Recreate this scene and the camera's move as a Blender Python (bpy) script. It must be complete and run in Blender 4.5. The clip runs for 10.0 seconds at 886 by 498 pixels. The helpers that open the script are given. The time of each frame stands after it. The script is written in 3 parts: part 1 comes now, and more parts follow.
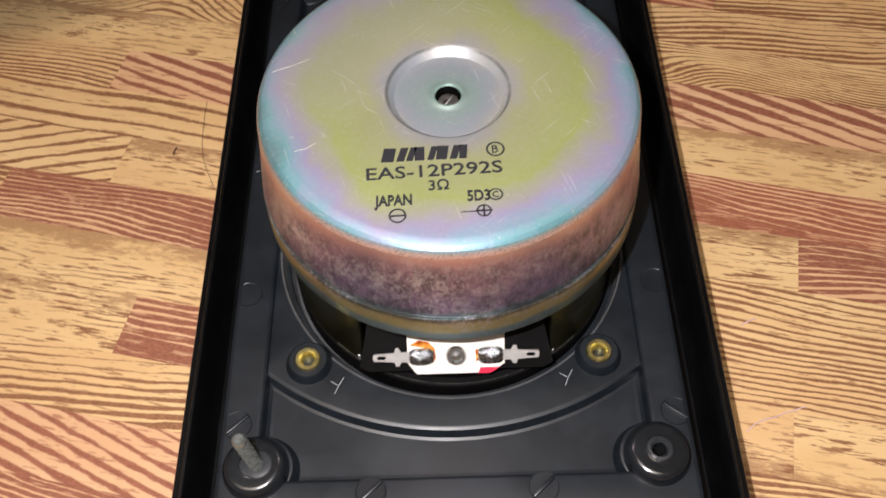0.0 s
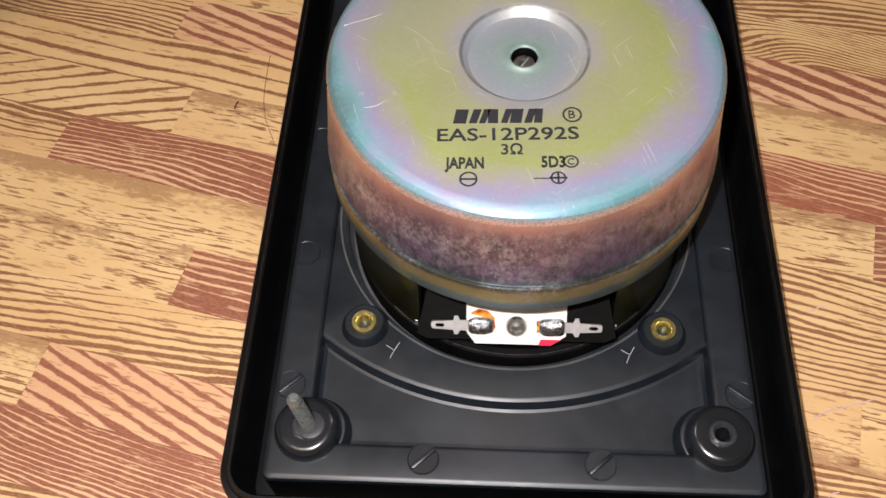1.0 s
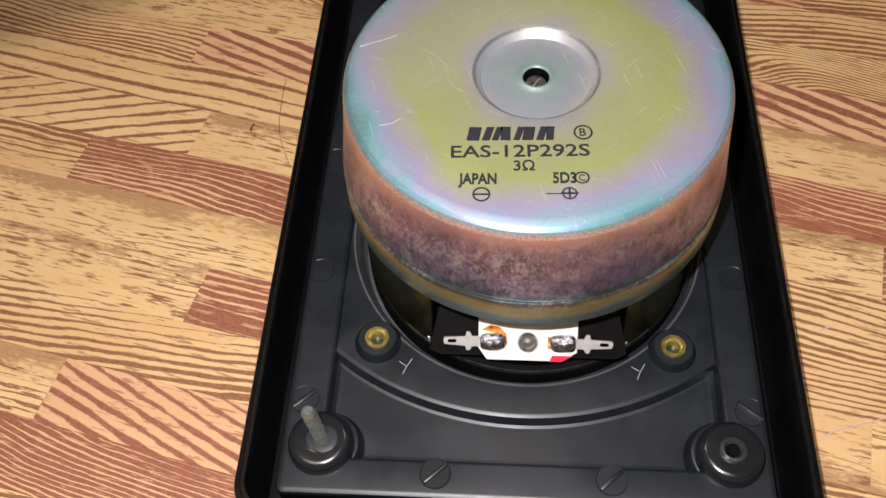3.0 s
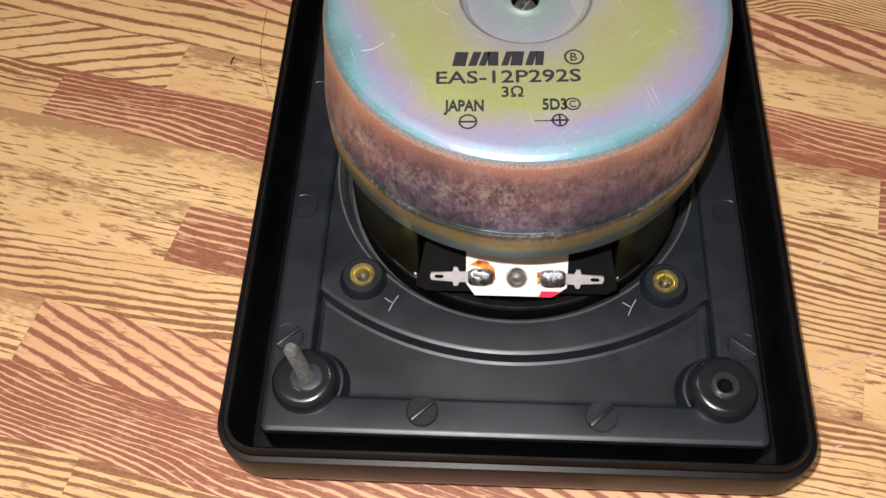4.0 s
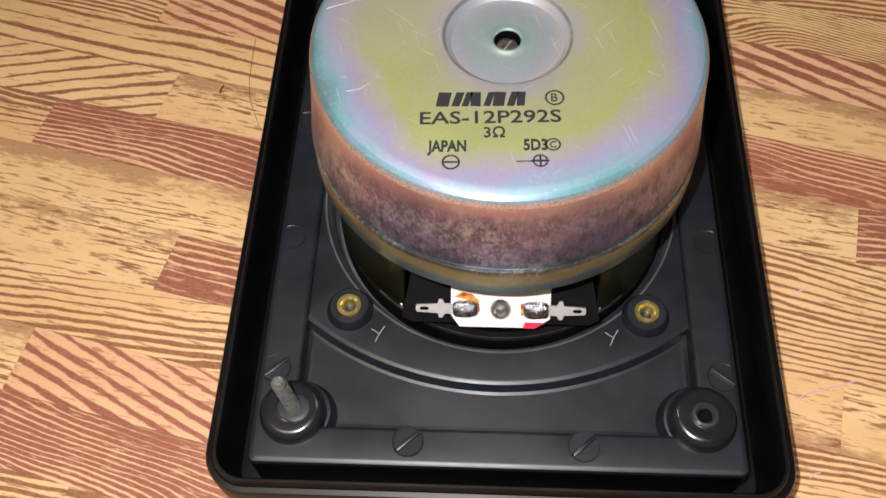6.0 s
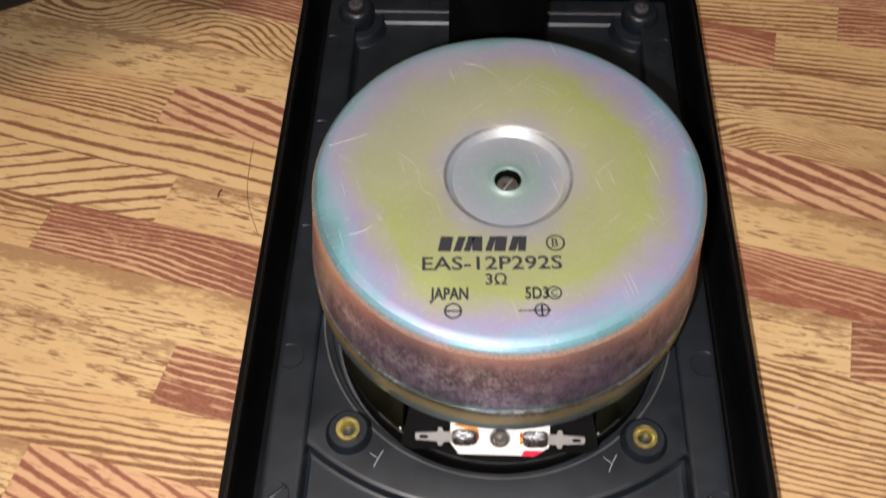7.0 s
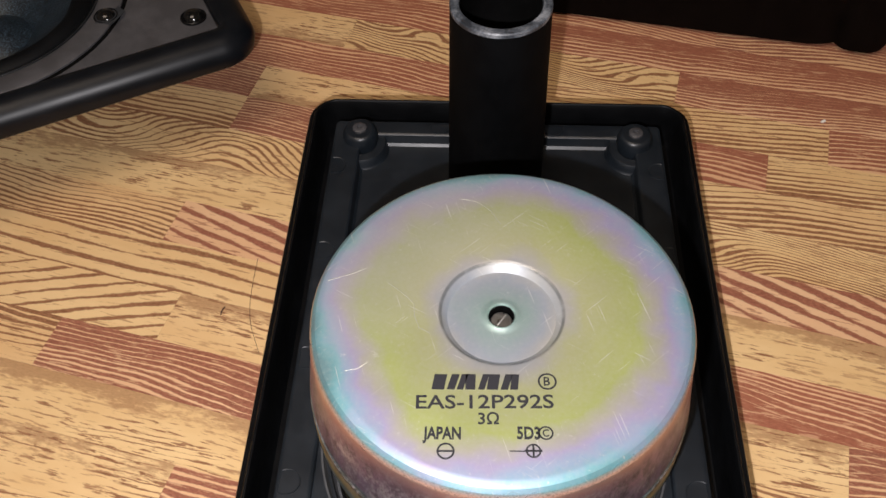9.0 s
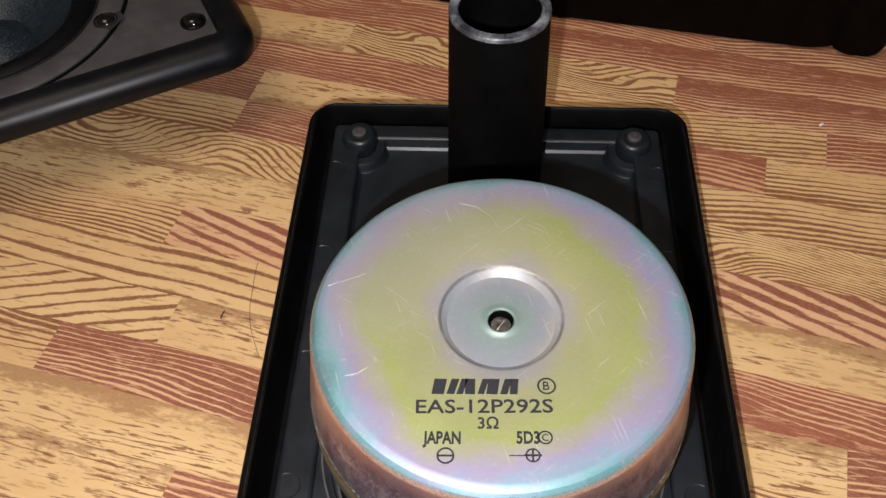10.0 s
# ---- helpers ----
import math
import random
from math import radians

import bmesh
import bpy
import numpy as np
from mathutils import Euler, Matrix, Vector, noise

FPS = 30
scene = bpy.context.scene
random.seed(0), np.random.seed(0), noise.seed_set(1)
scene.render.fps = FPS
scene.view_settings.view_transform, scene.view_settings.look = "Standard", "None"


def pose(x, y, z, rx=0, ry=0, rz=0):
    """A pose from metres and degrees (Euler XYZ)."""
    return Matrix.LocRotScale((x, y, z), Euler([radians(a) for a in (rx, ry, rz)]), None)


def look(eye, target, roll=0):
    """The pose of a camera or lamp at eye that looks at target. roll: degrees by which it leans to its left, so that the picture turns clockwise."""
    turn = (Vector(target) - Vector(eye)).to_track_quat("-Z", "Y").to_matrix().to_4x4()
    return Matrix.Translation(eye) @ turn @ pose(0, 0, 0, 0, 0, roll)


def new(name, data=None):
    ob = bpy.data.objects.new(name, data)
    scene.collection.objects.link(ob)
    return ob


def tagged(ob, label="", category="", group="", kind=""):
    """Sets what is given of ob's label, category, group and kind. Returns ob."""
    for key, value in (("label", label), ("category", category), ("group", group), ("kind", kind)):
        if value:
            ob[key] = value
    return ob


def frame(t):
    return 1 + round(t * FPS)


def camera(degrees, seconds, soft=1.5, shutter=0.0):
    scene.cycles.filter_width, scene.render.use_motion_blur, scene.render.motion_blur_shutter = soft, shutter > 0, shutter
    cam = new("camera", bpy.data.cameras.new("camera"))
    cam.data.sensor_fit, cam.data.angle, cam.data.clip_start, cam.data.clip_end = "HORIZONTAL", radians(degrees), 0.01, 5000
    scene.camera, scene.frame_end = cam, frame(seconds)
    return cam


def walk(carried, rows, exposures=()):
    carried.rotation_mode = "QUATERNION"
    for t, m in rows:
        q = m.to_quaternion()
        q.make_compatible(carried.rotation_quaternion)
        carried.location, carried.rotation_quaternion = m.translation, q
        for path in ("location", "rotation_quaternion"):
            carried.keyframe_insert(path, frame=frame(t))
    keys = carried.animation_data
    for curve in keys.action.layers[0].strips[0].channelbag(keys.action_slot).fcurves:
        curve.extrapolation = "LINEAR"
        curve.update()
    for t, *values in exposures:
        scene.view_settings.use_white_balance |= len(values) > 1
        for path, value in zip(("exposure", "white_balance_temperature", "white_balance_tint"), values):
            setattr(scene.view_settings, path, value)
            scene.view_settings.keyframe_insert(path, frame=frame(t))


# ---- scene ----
cam = camera(51.9, 10.0, soft=1.5, shutter=0.4)
ROWS = [
    (0.0, (0.0005, -0.15515, 0.2531), (-0.00045, -0.10025, 0.1695), -2.6),
    (0.5, (-0.00285, -0.1542, 0.25005), (-0.00615, -0.1018, 0.1649), -3.3),
    (1.0, (-0.00555, -0.1526, 0.24745), (-0.0111, -0.1006, 0.16225), -4.0),
    (1.5, (-0.0066, -0.15235, 0.24765), (-0.01325, -0.10025, 0.1626), -4.9),
    (2.0, (-0.00515, -0.1529, 0.2495), (-0.0119, -0.09995, 0.1649), -4.5),
    (2.2, (-0.00515, -0.1529, 0.2495), (-0.01264, -0.09975, 0.16503), -4.5),
    (3.3, (-0.0068, -0.15885, 0.24715), (-0.0127, -0.1037, 0.1639), -3.9),
    (3.5, (-0.00705, -0.1574, 0.24235), (-0.01245, -0.1047, 0.15755), -3.5),
    (4.0, (-0.0054, -0.1569, 0.24075), (-0.0109, -0.10695, 0.1543), -4.2),
    (4.5, (-0.00555, -0.15725, 0.2416), (-0.0106, -0.10725, 0.15515), -3.8),
    (5.0, (-0.0056, -0.15675, 0.2424), (-0.01045, -0.10635, 0.15615), -3.6),
    (6.3, (-0.00315, -0.1494, 0.2508), (-0.00775, -0.09835, 0.16495), -3.4),
    (6.5, (-0.0034, -0.14415, 0.2536), (-0.00795, -0.0924, 0.16815), -3.4),
    (7.0, (-0.00715, -0.1332, 0.26165), (-0.0105, -0.07915, 0.17755), -1.8),
    (7.2, (-0.01135, -0.1256, 0.2671), (-0.01315, -0.07035, 0.18375), -0.6),
    (7.5, (-0.00655, -0.11635, 0.2836), (-0.0096, -0.0588, 0.2019), -2.7),
    (8.0, (-0.00435, -0.11485, 0.2857), (-0.00805, -0.0541, 0.20635), -3.0),
    (8.2, (-0.00324, -0.11664, 0.2834), (-0.00706, -0.05597, 0.20412), -2.9),
    (8.5, (-0.0012, -0.11995, 0.2792), (-0.00595, -0.05775, 0.20105), -2.8),
    (9.0, (-0.00415, -0.126, 0.27295), (-0.00855, -0.0644, 0.1943), -1.8),
    (9.5, (-0.0038, -0.1271, 0.27605), (-0.0083, -0.06565, 0.19725), -2.2),
    (10.0, (-0.00425, -0.12585, 0.27425), (-0.00855, -0.06415, 0.1957), -1.8),
]
EXPOSURES = [(0.0, 0.0), (1.0, 0.02), (1.5, -0.05), (2.0, -0.05), (3.5, 0.0), (5.0, 0.02), (6.5, -0.03), (7.0, -0.08), (7.5, -0.06), (8.0, -0.04), (8.5, 0.07), (9.0, 0.0), (10.0, 0.0)]
walk(cam, [(t, look(eye, aim, roll)) for t, eye, aim, roll in ROWS], EXPOSURES)

# ---- light: the phone's own small lamp beside its lens, and a dim room ----
U = 0.05  # one modelling unit in metres


def lamp(name, kind, place, watts, colour):
    data = bpy.data.lights.new(name, kind)
    data.energy, data.color = watts, colour
    ob = new(name, data)
    ob.location = place
    return ob


torch = lamp("phone_torch", "POINT", (-0.40 * U, -2.93 * U, 5.25 * U), 4.1, (1.0, 0.955, 0.985))
torch.data.shadow_soft_size = 0.0025
ceiling_lamp = lamp("ceiling_lamp", "AREA", (-0.42, -0.60, 2.32), 25.0, (1.0, 0.83, 0.685))
ceiling_lamp.data.size = 1.3

world = bpy.data.worlds.new("world")
scene.world = world
world.use_nodes = True
world.node_tree.nodes["Background"].inputs["Color"].default_value = (0.5, 0.5, 0.52, 1)
world.node_tree.nodes["Background"].inputs["Strength"].default_value = 0.05


# ---- materials ----
class Nodes:
    """A small helper round one material's node tree."""

    def __init__(self, name, colour=(0.5, 0.5, 0.5), rough=0.5, metal=0.0):
        self.material = bpy.data.materials.new(name)
        self.material.use_nodes = True
        self.tree = self.material.node_tree
        self.shader = self.tree.nodes["Principled BSDF"]
        self.shader.inputs["Base Color"].default_value = (*colour, 1)
        self.shader.inputs["Roughness"].default_value = rough
        self.shader.inputs["Metallic"].default_value = metal

    def node(self, kind, **inputs):
        n = self.tree.nodes.new(kind)
        for key, value in inputs.items():
            self.put(n, key.replace("_", " "), value)
        return n

    def put(self, n, key, value):
        slot = n.inputs[int(key[1:])] if key[0] == "i" and key[1:].isdigit() else n.inputs[key]
        if isinstance(value, bpy.types.NodeSocket):
            self.tree.links.new(value, slot)
        else:
            slot.default_value = value

    def set(self, key, value):
        self.put(self.shader, key, value)

    def coords(self, scale=(1, 1, 1), shift=(0, 0, 0)):
        tex = self.node("ShaderNodeTexCoord")
        m = self.node("ShaderNodeMapping")
        self.put(m, "Vector", tex.outputs["Object"])
        self.put(m, "Scale", scale)
        self.put(m, "Location", shift)
        return m.outputs["Vector"]

    def noise(self, vector, scale, detail=4.0, rough=0.55):
        n = self.node("ShaderNodeTexNoise", Scale=scale, Detail=detail, Roughness=rough)
        if vector is not None:
            self.put(n, "Vector", vector)
        return n.outputs["Fac"]

    def math(self, op, a, b=0.0, c=0.0):
        n = self.node("ShaderNodeMath")
        n.operation = op
        for k, v in (("i0", a), ("i1", b), ("i2", c)):
            self.put(n, k, v)
        return n.outputs[0]

    def ramp(self, fac, stops, smooth=False):
        n = self.node("ShaderNodeValToRGB")
        n.color_ramp.interpolation = "EASE" if smooth else "LINEAR"
        ramp = n.color_ramp.elements
        while len(ramp) < len(stops):
            ramp.new(0.5)
        for e, (at, c) in zip(ramp, stops):
            e.position = at
            e.color = (*c, 1) if len(c) == 3 else c
        self.put(n, "Fac", fac)
        return n.outputs["Color"]

    def mix(self, fac, a, b, blend="MIX"):
        n = self.node("ShaderNodeMix")
        n.data_type, n.blend_type = "RGBA", blend
        self.put(n, "i0", fac)
        self.put(n, "i6", a if isinstance(a, bpy.types.NodeSocket) else (*a, 1))
        self.put(n, "i7", b if isinstance(b, bpy.types.NodeSocket) else (*b, 1))
        return n.outputs[2]

    def grey(self, fac, lo, hi, a=0.0, b=1.0):
        n = self.node("ShaderNodeMapRange")
        for k, v in (("i0", fac), ("i1", lo), ("i2", hi), ("i3", a), ("i4", b)):
            self.put(n, k, v)
        return n.outputs[0]

    def bump(self, height, strength, distance):
        n = self.node("ShaderNodeBump", Strength=strength, Distance=distance)
        self.put(n, "Height", height)
        self.set("Normal", n.outputs["Normal"])


def plastic(name, colour, rough, scratch=0.25, gloss=0.4):
    """Moulded black plastic: fine grain, faint dust and handling marks."""
    m = Nodes(name, colour, rough)
    v = m.coords()
    fine = m.noise(v, 2600, 2)
    dust = m.noise(v, 90, 6, 0.7)
    smear = m.noise(v, 45, 5, 0.65)
    tint = m.ramp(dust, [(0.42, colour), (0.72, tuple(c * 1.6 + 0.0006 for c in colour))])
    m.set("Base Color", tint)
    m.set("Roughness", m.grey(smear, 0.3, 0.7, rough - 0.05, rough + scratch * 0.3))
    m.shader.inputs["Specular IOR Level"].default_value = gloss
    m.bump(fine, 0.05, 0.0002)
    return m.material


def metal(name, colour, rough, grain=0.1, mottle=0.8, lumps=0.12):
    m = Nodes(name, colour, rough, 1.0)
    n = m.noise(m.coords(), 700, 5, 0.65)
    m.set("Base Color", m.ramp(n, [(0.3, tuple(c * mottle for c in colour)), (0.7, colour)]))
    m.set("Roughness", m.grey(n, 0.3, 0.7, max(0.05, rough - grain), rough + grain))
    m.bump(n, lumps, 0.0002 + (0.0 if lumps < 0.2 else 0.001))
    return m.material


def wood(name, kind):
    """Printed wood strips: kind is plain, lined, close, red, flame, slant, bold or rise. The grain runs along each strip's own x."""
    m = Nodes(name, (0.6, 0.35, 0.13), 0.42)
    info = m.node("ShaderNodeObjectInfo")
    rnd = info.outputs["Random"]
    tex = m.node("ShaderNodeTexCoord")
    sep = m.node("ShaderNodeSeparateXYZ")
    m.put(sep, "Vector", tex.outputs["Object"])
    x0, y = m.math("DIVIDE", sep.outputs[0], U), m.math("DIVIDE", sep.outputs[1], U)
    x = m.math("ADD", x0, m.math("MULTIPLY", rnd, 37.0))
    seed = m.math("MULTIPLY", rnd, 91.0)

    def field(sx, sy, detail=3.0, rough=0.55):
        c = m.node("ShaderNodeCombineXYZ")
        m.put(c, "i0", m.math("MULTIPLY", x, sx))
        m.put(c, "i1", m.math("MULTIPLY", y, sy))
        m.put(c, "i2", seed)
        return m.noise(c.outputs[0], 1.0, detail, rough)

    def about(fac, size):
        return m.math("MULTIPLY", m.math("SUBTRACT", fac, 0.5), size)

    tilt = {"plain": 0.05, "lined": 0.10, "red": 0.08, "flame": 0.10, "slant": 0.0, "bold": 0.05, "rise": 0.0, "close": 0.0}[kind]
    bend = {"plain": 0.10, "lined": 0.16, "red": 0.22, "flame": 0.70, "slant": 0.07, "bold": 0.10, "rise": 0.10, "close": 0.09}[kind]
    slope = about(m.math("FRACT", m.math("MULTIPLY", rnd, 7.31)), tilt * 2)
    if kind in ("slant", "rise", "close"):
        slope = {"slant": 0.27, "rise": -0.36, "close": -0.11}[kind]
    yy = m.math("ADD", m.math("MULTIPLY", x0, slope), y)
    yy = m.math("ADD", yy, about(field(0.5, 1.1, 1.5), bend * 2))
    yy = m.math("ADD", yy, about(field(3.5, 9, 3, 0.6), 0.035))
    pitch = {"plain": 0.045, "lined": 0.046, "red": 0.043, "flame": 0.048, "slant": 0.095, "bold": 0.105, "rise": 0.115, "close": 0.056}[kind]
    pitch = m.grey(m.math("FRACT", m.math("MULTIPLY", rnd, 5.71)), 0, 1, pitch * 0.85, pitch * 1.25)
    wave = m.math("ABSOLUTE", m.math("SUBTRACT", m.math("MULTIPLY", m.math("FRACT", m.math("DIVIDE", yy, pitch)), 2.0), 1.0))
    width = field(1.1, 6, 3, 0.6)
    dash = field(5.0, 42, 3, 0.6)
    blotch = field(0.8, 2.4, 4, 0.6)
    speck = field(34, 70, 3, 0.7)
    value = m.math("ADD", wave, about(speck, 0.5))
    value = m.math("ADD", value, about(width, 1.1))
    # one long edge of a strip is denser than the other
    drift = m.math("MULTIPLY", m.math("WRAP", y, 0.21, -0.21), m.grey(m.math("FRACT", m.math("MULTIPLY", rnd, 11.9)), 0, 1, -1.9, 1.9))
    if kind == "plain":
        dark = m.math("MULTIPLY", m.grey(m.math("ADD", dash, about(speck, 0.12)), 0.545, 0.60), m.grey(blotch, 0.36, 0.52, 0.25, 1.0))
        dark = m.math("MAXIMUM", dark, m.math("MULTIPLY", m.grey(value, 0.80, 0.95), m.grey(blotch, 0.52, 0.60)))
        # a mottled pinkish smear along one edge
        side = m.math("MULTIPLY", y, m.grey(m.math("GREATER_THAN", m.math("FRACT", m.math("MULTIPLY", rnd, 13.7)), 0.5), 0, 1, -1.0, 1.0))
        smear = m.grey(m.math("ADD", m.math("ADD", side, about(field(1.3, 4, 4, 0.65), 0.5)), about(field(9, 30, 3, 0.7), 0.45)), 0.07, 0.17)
        dark = m.math("MAXIMUM", dark, m.math("MULTIPLY", smear, 0.62))
    elif kind in ("bold", "rise"):
        dark = m.grey(m.math("ADD", value, about(blotch, 0.3)), 0.66, 0.80)
        dark = m.math("MAXIMUM", dark, m.math("MULTIPLY", m.grey(dash, 0.60, 0.66), 0.6))
    elif kind in ("lined", "slant", "flame", "close"):
        value = m.math("ADD", value, about(blotch, 0.7))
        value = m.math("ADD", value, drift)
        dark = m.grey(value, 0.52, 0.70)
        dark = m.math("MAXIMUM", dark, m.math("MULTIPLY", m.grey(dash, 0.58, 0.64), 0.7))
    else:
        value = m.math("ADD", value, about(blotch, 0.9))
        value = m.math("ADD", value, drift)
        dark = m.grey(value, 0.14, 0.36)
        dark = m.math("MULTIPLY", dark, m.grey(m.math("ADD", dash, about(speck, 0.2)), 0.36, 0.42, 0.45, 1.0))
    pick = m.math("FRACT", m.math("MULTIPLY", rnd, 3.77))
    if kind in ("red", "slant"):
        light = m.mix(m.grey(blotch, 0.35, 0.65), (0.63, 0.385, 0.205), (0.71, 0.475, 0.27))
        light = m.mix(m.grey(pick, 0, 1, 0.0, 0.5), light, (0.62, 0.335, 0.19))
        deep = m.mix(m.grey(speck, 0.35, 0.65), (0.20, 0.070, 0.042), (0.33, 0.130, 0.078))
        deep = m.mix(m.grey(pick, 0.3, 1, 0.0, 0.4), deep, (0.36, 0.115, 0.06))
    else:
        light = m.mix(m.grey(blotch, 0.35, 0.65), (0.65, 0.43, 0.20), (0.735, 0.525, 0.265))
        light = m.mix(m.grey(pick, 0, 1, 0.0, 0.35), light, (0.62, 0.365, 0.18))
        deep = m.mix(m.grey(speck, 0.35, 0.65), (0.19, 0.082, 0.036), (0.32, 0.150, 0.075))
    m.set("Base Color", m.mix(m.math("MULTIPLY", dark, 0.98), light, deep))
    m.set("Roughness", m.grey(field(1.5, 2, 5, 0.7), 0.3, 0.7, 0.40, 0.55))
    m.shader.inputs["Specular IOR Level"].default_value = 0.35
    m.bump(dark, 0.10, 0.0001)
    return m.material


def passivated(name, side):
    """Yellow zinc plating that turns lilac and teal towards the edge; the side is browner and scuffed."""
    m = Nodes(name, (0.5, 0.5, 0.3), 0.36, 0.85)
    v = m.coords()
    big = m.noise(v, 34, 3, 0.55)
    mid = m.noise(v, 120, 5, 0.6)
    fine = m.noise(v, 900, 5, 0.7)
    sep = m.node("ShaderNodeSeparateXYZ")
    m.put(sep, "Vector", v)
    if not side:
        r2 = m.math("ADD", m.math("POWER", sep.outputs[0], 2.0), m.math("POWER", sep.outputs[1], 2.0))
        r = m.math("DIVIDE", m.math("SQRT", r2), U)
        wob = m.math("MULTIPLY", m.math("SUBTRACT", big, 0.5), 0.42)
        film = m.math("ADD", m.math("ADD", r, wob), m.math("MULTIPLY", m.math("SUBTRACT", mid, 0.5), 0.10))
        tint = m.ramp(film, [(0.0, (0.27, 0.44, 0.37)), (0.12, (0.33, 0.44, 0.43)), (0.23, (0.38, 0.42, 0.48)), (0.31, (0.47, 0.46, 0.43)), (0.40, (0.49, 0.50, 0.26)), (0.67, (0.45, 0.50, 0.17)),
                             (0.75, (0.46, 0.44, 0.38)), (0.815, (0.42, 0.38, 0.57)), (0.875, (0.33, 0.44, 0.60)), (0.92, (0.20, 0.46, 0.52)), (0.955, (0.15, 0.38, 0.42)), (0.985, (0.15, 0.31, 0.34))])
        # worn towards the far left: paler, less yellow
        pale = m.math("MULTIPLY", m.grey(m.math("SUBTRACT", sep.outputs[1], sep.outputs[0]), 0.012, 0.06), m.grey(mid, 0.3, 0.7, 0.55, 0.95))
        pale = m.math("MULTIPLY", pale, m.grey(r, 0.78, 0.90, 1.0, 0.25))
        tint = m.mix(pale, tint, (0.475, 0.455, 0.455))
        tint = m.mix(m.grey(fine, 0.35, 0.7, 0.0, 0.18), tint, (0.60, 0.60, 0.57))
        # thin meandering scratches and rubbed specks
        scratch = 0.0
        for spin, shift in ((0.5, 0.0), (-0.75, 0.3), (1.25, 0.7)):
            tex = m.node("ShaderNodeTexCoord")
            place = m.node("ShaderNodeMapping")
            m.put(place, "Vector", tex.outputs["Object"])
            m.put(place, "Rotation", (0, 0, spin))
            m.put(place, "Location", (shift, shift * 0.7, 0))
            squeeze = m.node("ShaderNodeMapping")
            m.put(squeeze, "Vector", place.outputs["Vector"])
            m.put(squeeze, "Scale", (70, 2600, 1))
            streak = m.grey(m.noise(squeeze.outputs["Vector"], 1.0, 1, 0.4), 0.725, 0.765)
            scratch = m.math("MAXIMUM", scratch, streak)
        scratch = m.math("MULTIPLY", scratch, m.grey(mid, 0.42, 0.58, 0.2, 1.0))
        rub = m.math("MULTIPLY", m.grey(m.noise(v, 260, 5, 0.75), 0.62, 0.70), m.grey(big, 0.5, 0.6))
        scratch = m.math("MAXIMUM", scratch, m.math("MULTIPLY", rub, 0.7))
        scratch = m.math("MAXIMUM", scratch, m.math("MULTIPLY", m.grey(fine, 0.64, 0.70), m.grey(r, 0.78, 0.95, 0.25, 0.9)))
        tint = m.mix(m.math("MULTIPLY", scratch, 0.75), tint, (0.76, 0.76, 0.73))
        # the bend turns peach below its shoulder
        tint = m.mix(m.math("MULTIPLY", m.grey(sep.outputs[2], 1.738 * U, 1.712 * U), m.grey(r, 0.86, 0.90)), tint, (0.58, 0.41, 0.36))
        grime_and_shade = m.math("MULTIPLY", m.grey(m.noise(v, 1900, 5, 0.8), 0.48, 0.60), m.grey(r, 0.925, 0.945))
        # the dimple's shadow line, painted as a dark broken ring round its edge
        crease = m.math("MULTIPLY", m.grey(m.math("ABSOLUTE", m.math("SUBTRACT", r, 0.302)), 0.004, 0.011, 1.0, 0.0), m.grey(mid, 0.36, 0.52, 0.25, 1.0))
        grime_and_shade = m.math("MAXIMUM", grime_and_shade, crease)
        m.set("Base Color", m.mix(m.math("MULTIPLY", grime_and_shade, 0.55), tint, (0.04, 0.05, 0.05)))
        m.set("Roughness", m.math("SUBTRACT", m.grey(mid, 0.3, 0.7, 0.38, 0.46), m.grey(r, 0.88, 0.93, 0.0, 0.12)))
        m.set("Metallic", 0.62)
        m.bump(fine, 0.12, 0.0001)
    else:
        z = m.math("DIVIDE", sep.outputs[2], U)
        zz = m.math("ADD", z, m.math("MULTIPLY", m.math("SUBTRACT", big, 0.5), 0.12))
        tint = m.ramp(m.grey(zz, 1.04, 1.76), [(0.0, (0.30, 0.30, 0.20)), (0.05, (0.24, 0.34, 0.34)), (0.10, (0.22, 0.32, 0.33)), (0.145, (0.52, 0.42, 0.16)), (0.23, (0.50, 0.42, 0.20)), (0.262, (0.12, 0.12, 0.09)), (0.285, (0.14, 0.17, 0.16)), (0.32, (0.22, 0.34, 0.38)),
                                              (0.38, (0.40, 0.28, 0.44)), (0.52, (0.33, 0.25, 0.38)), (0.70, (0.32, 0.22, 0.31)), (0.78, (0.37, 0.24, 0.29)), (0.85, (0.52, 0.32, 0.32)), (0.905, (0.64, 0.43, 0.37)), (0.955, (0.22, 0.38, 0.40))])
        # soot-dark rubbing and fine pale scuffs round the middle of the wall
        worn = m.math("MULTIPLY", m.grey(m.noise(m.coords((1, 1, 0.45)), 330, 6, 0.8), 0.40, 0.56), m.grey(m.noise(v, 60, 3, 0.6), 0.36, 0.56, 0.3, 1.0))
        worn = m.math("MULTIPLY", worn, m.grey(m.math("ABSOLUTE", m.math("SUBTRACT", z, 1.42)), 0.14, 0.24, 1.0, 0.12))
        tint = m.mix(m.math("MULTIPLY", worn, 0.78), tint, (0.07, 0.065, 0.075))
        scuff = m.grey(m.math("ADD", m.math("MULTIPLY", m.noise(v, 260, 6, 0.7), 0.5), m.math("MULTIPLY", m.noise(m.coords((1, 1, 0.6)), 1100, 5, 0.75), 0.5)), 0.47, 0.58)
        scuff = m.math("MULTIPLY", scuff, m.grey(m.math("ABSOLUTE", m.math("SUBTRACT", z, 1.38)), 0.06, 0.30, 1.0, 0.25))
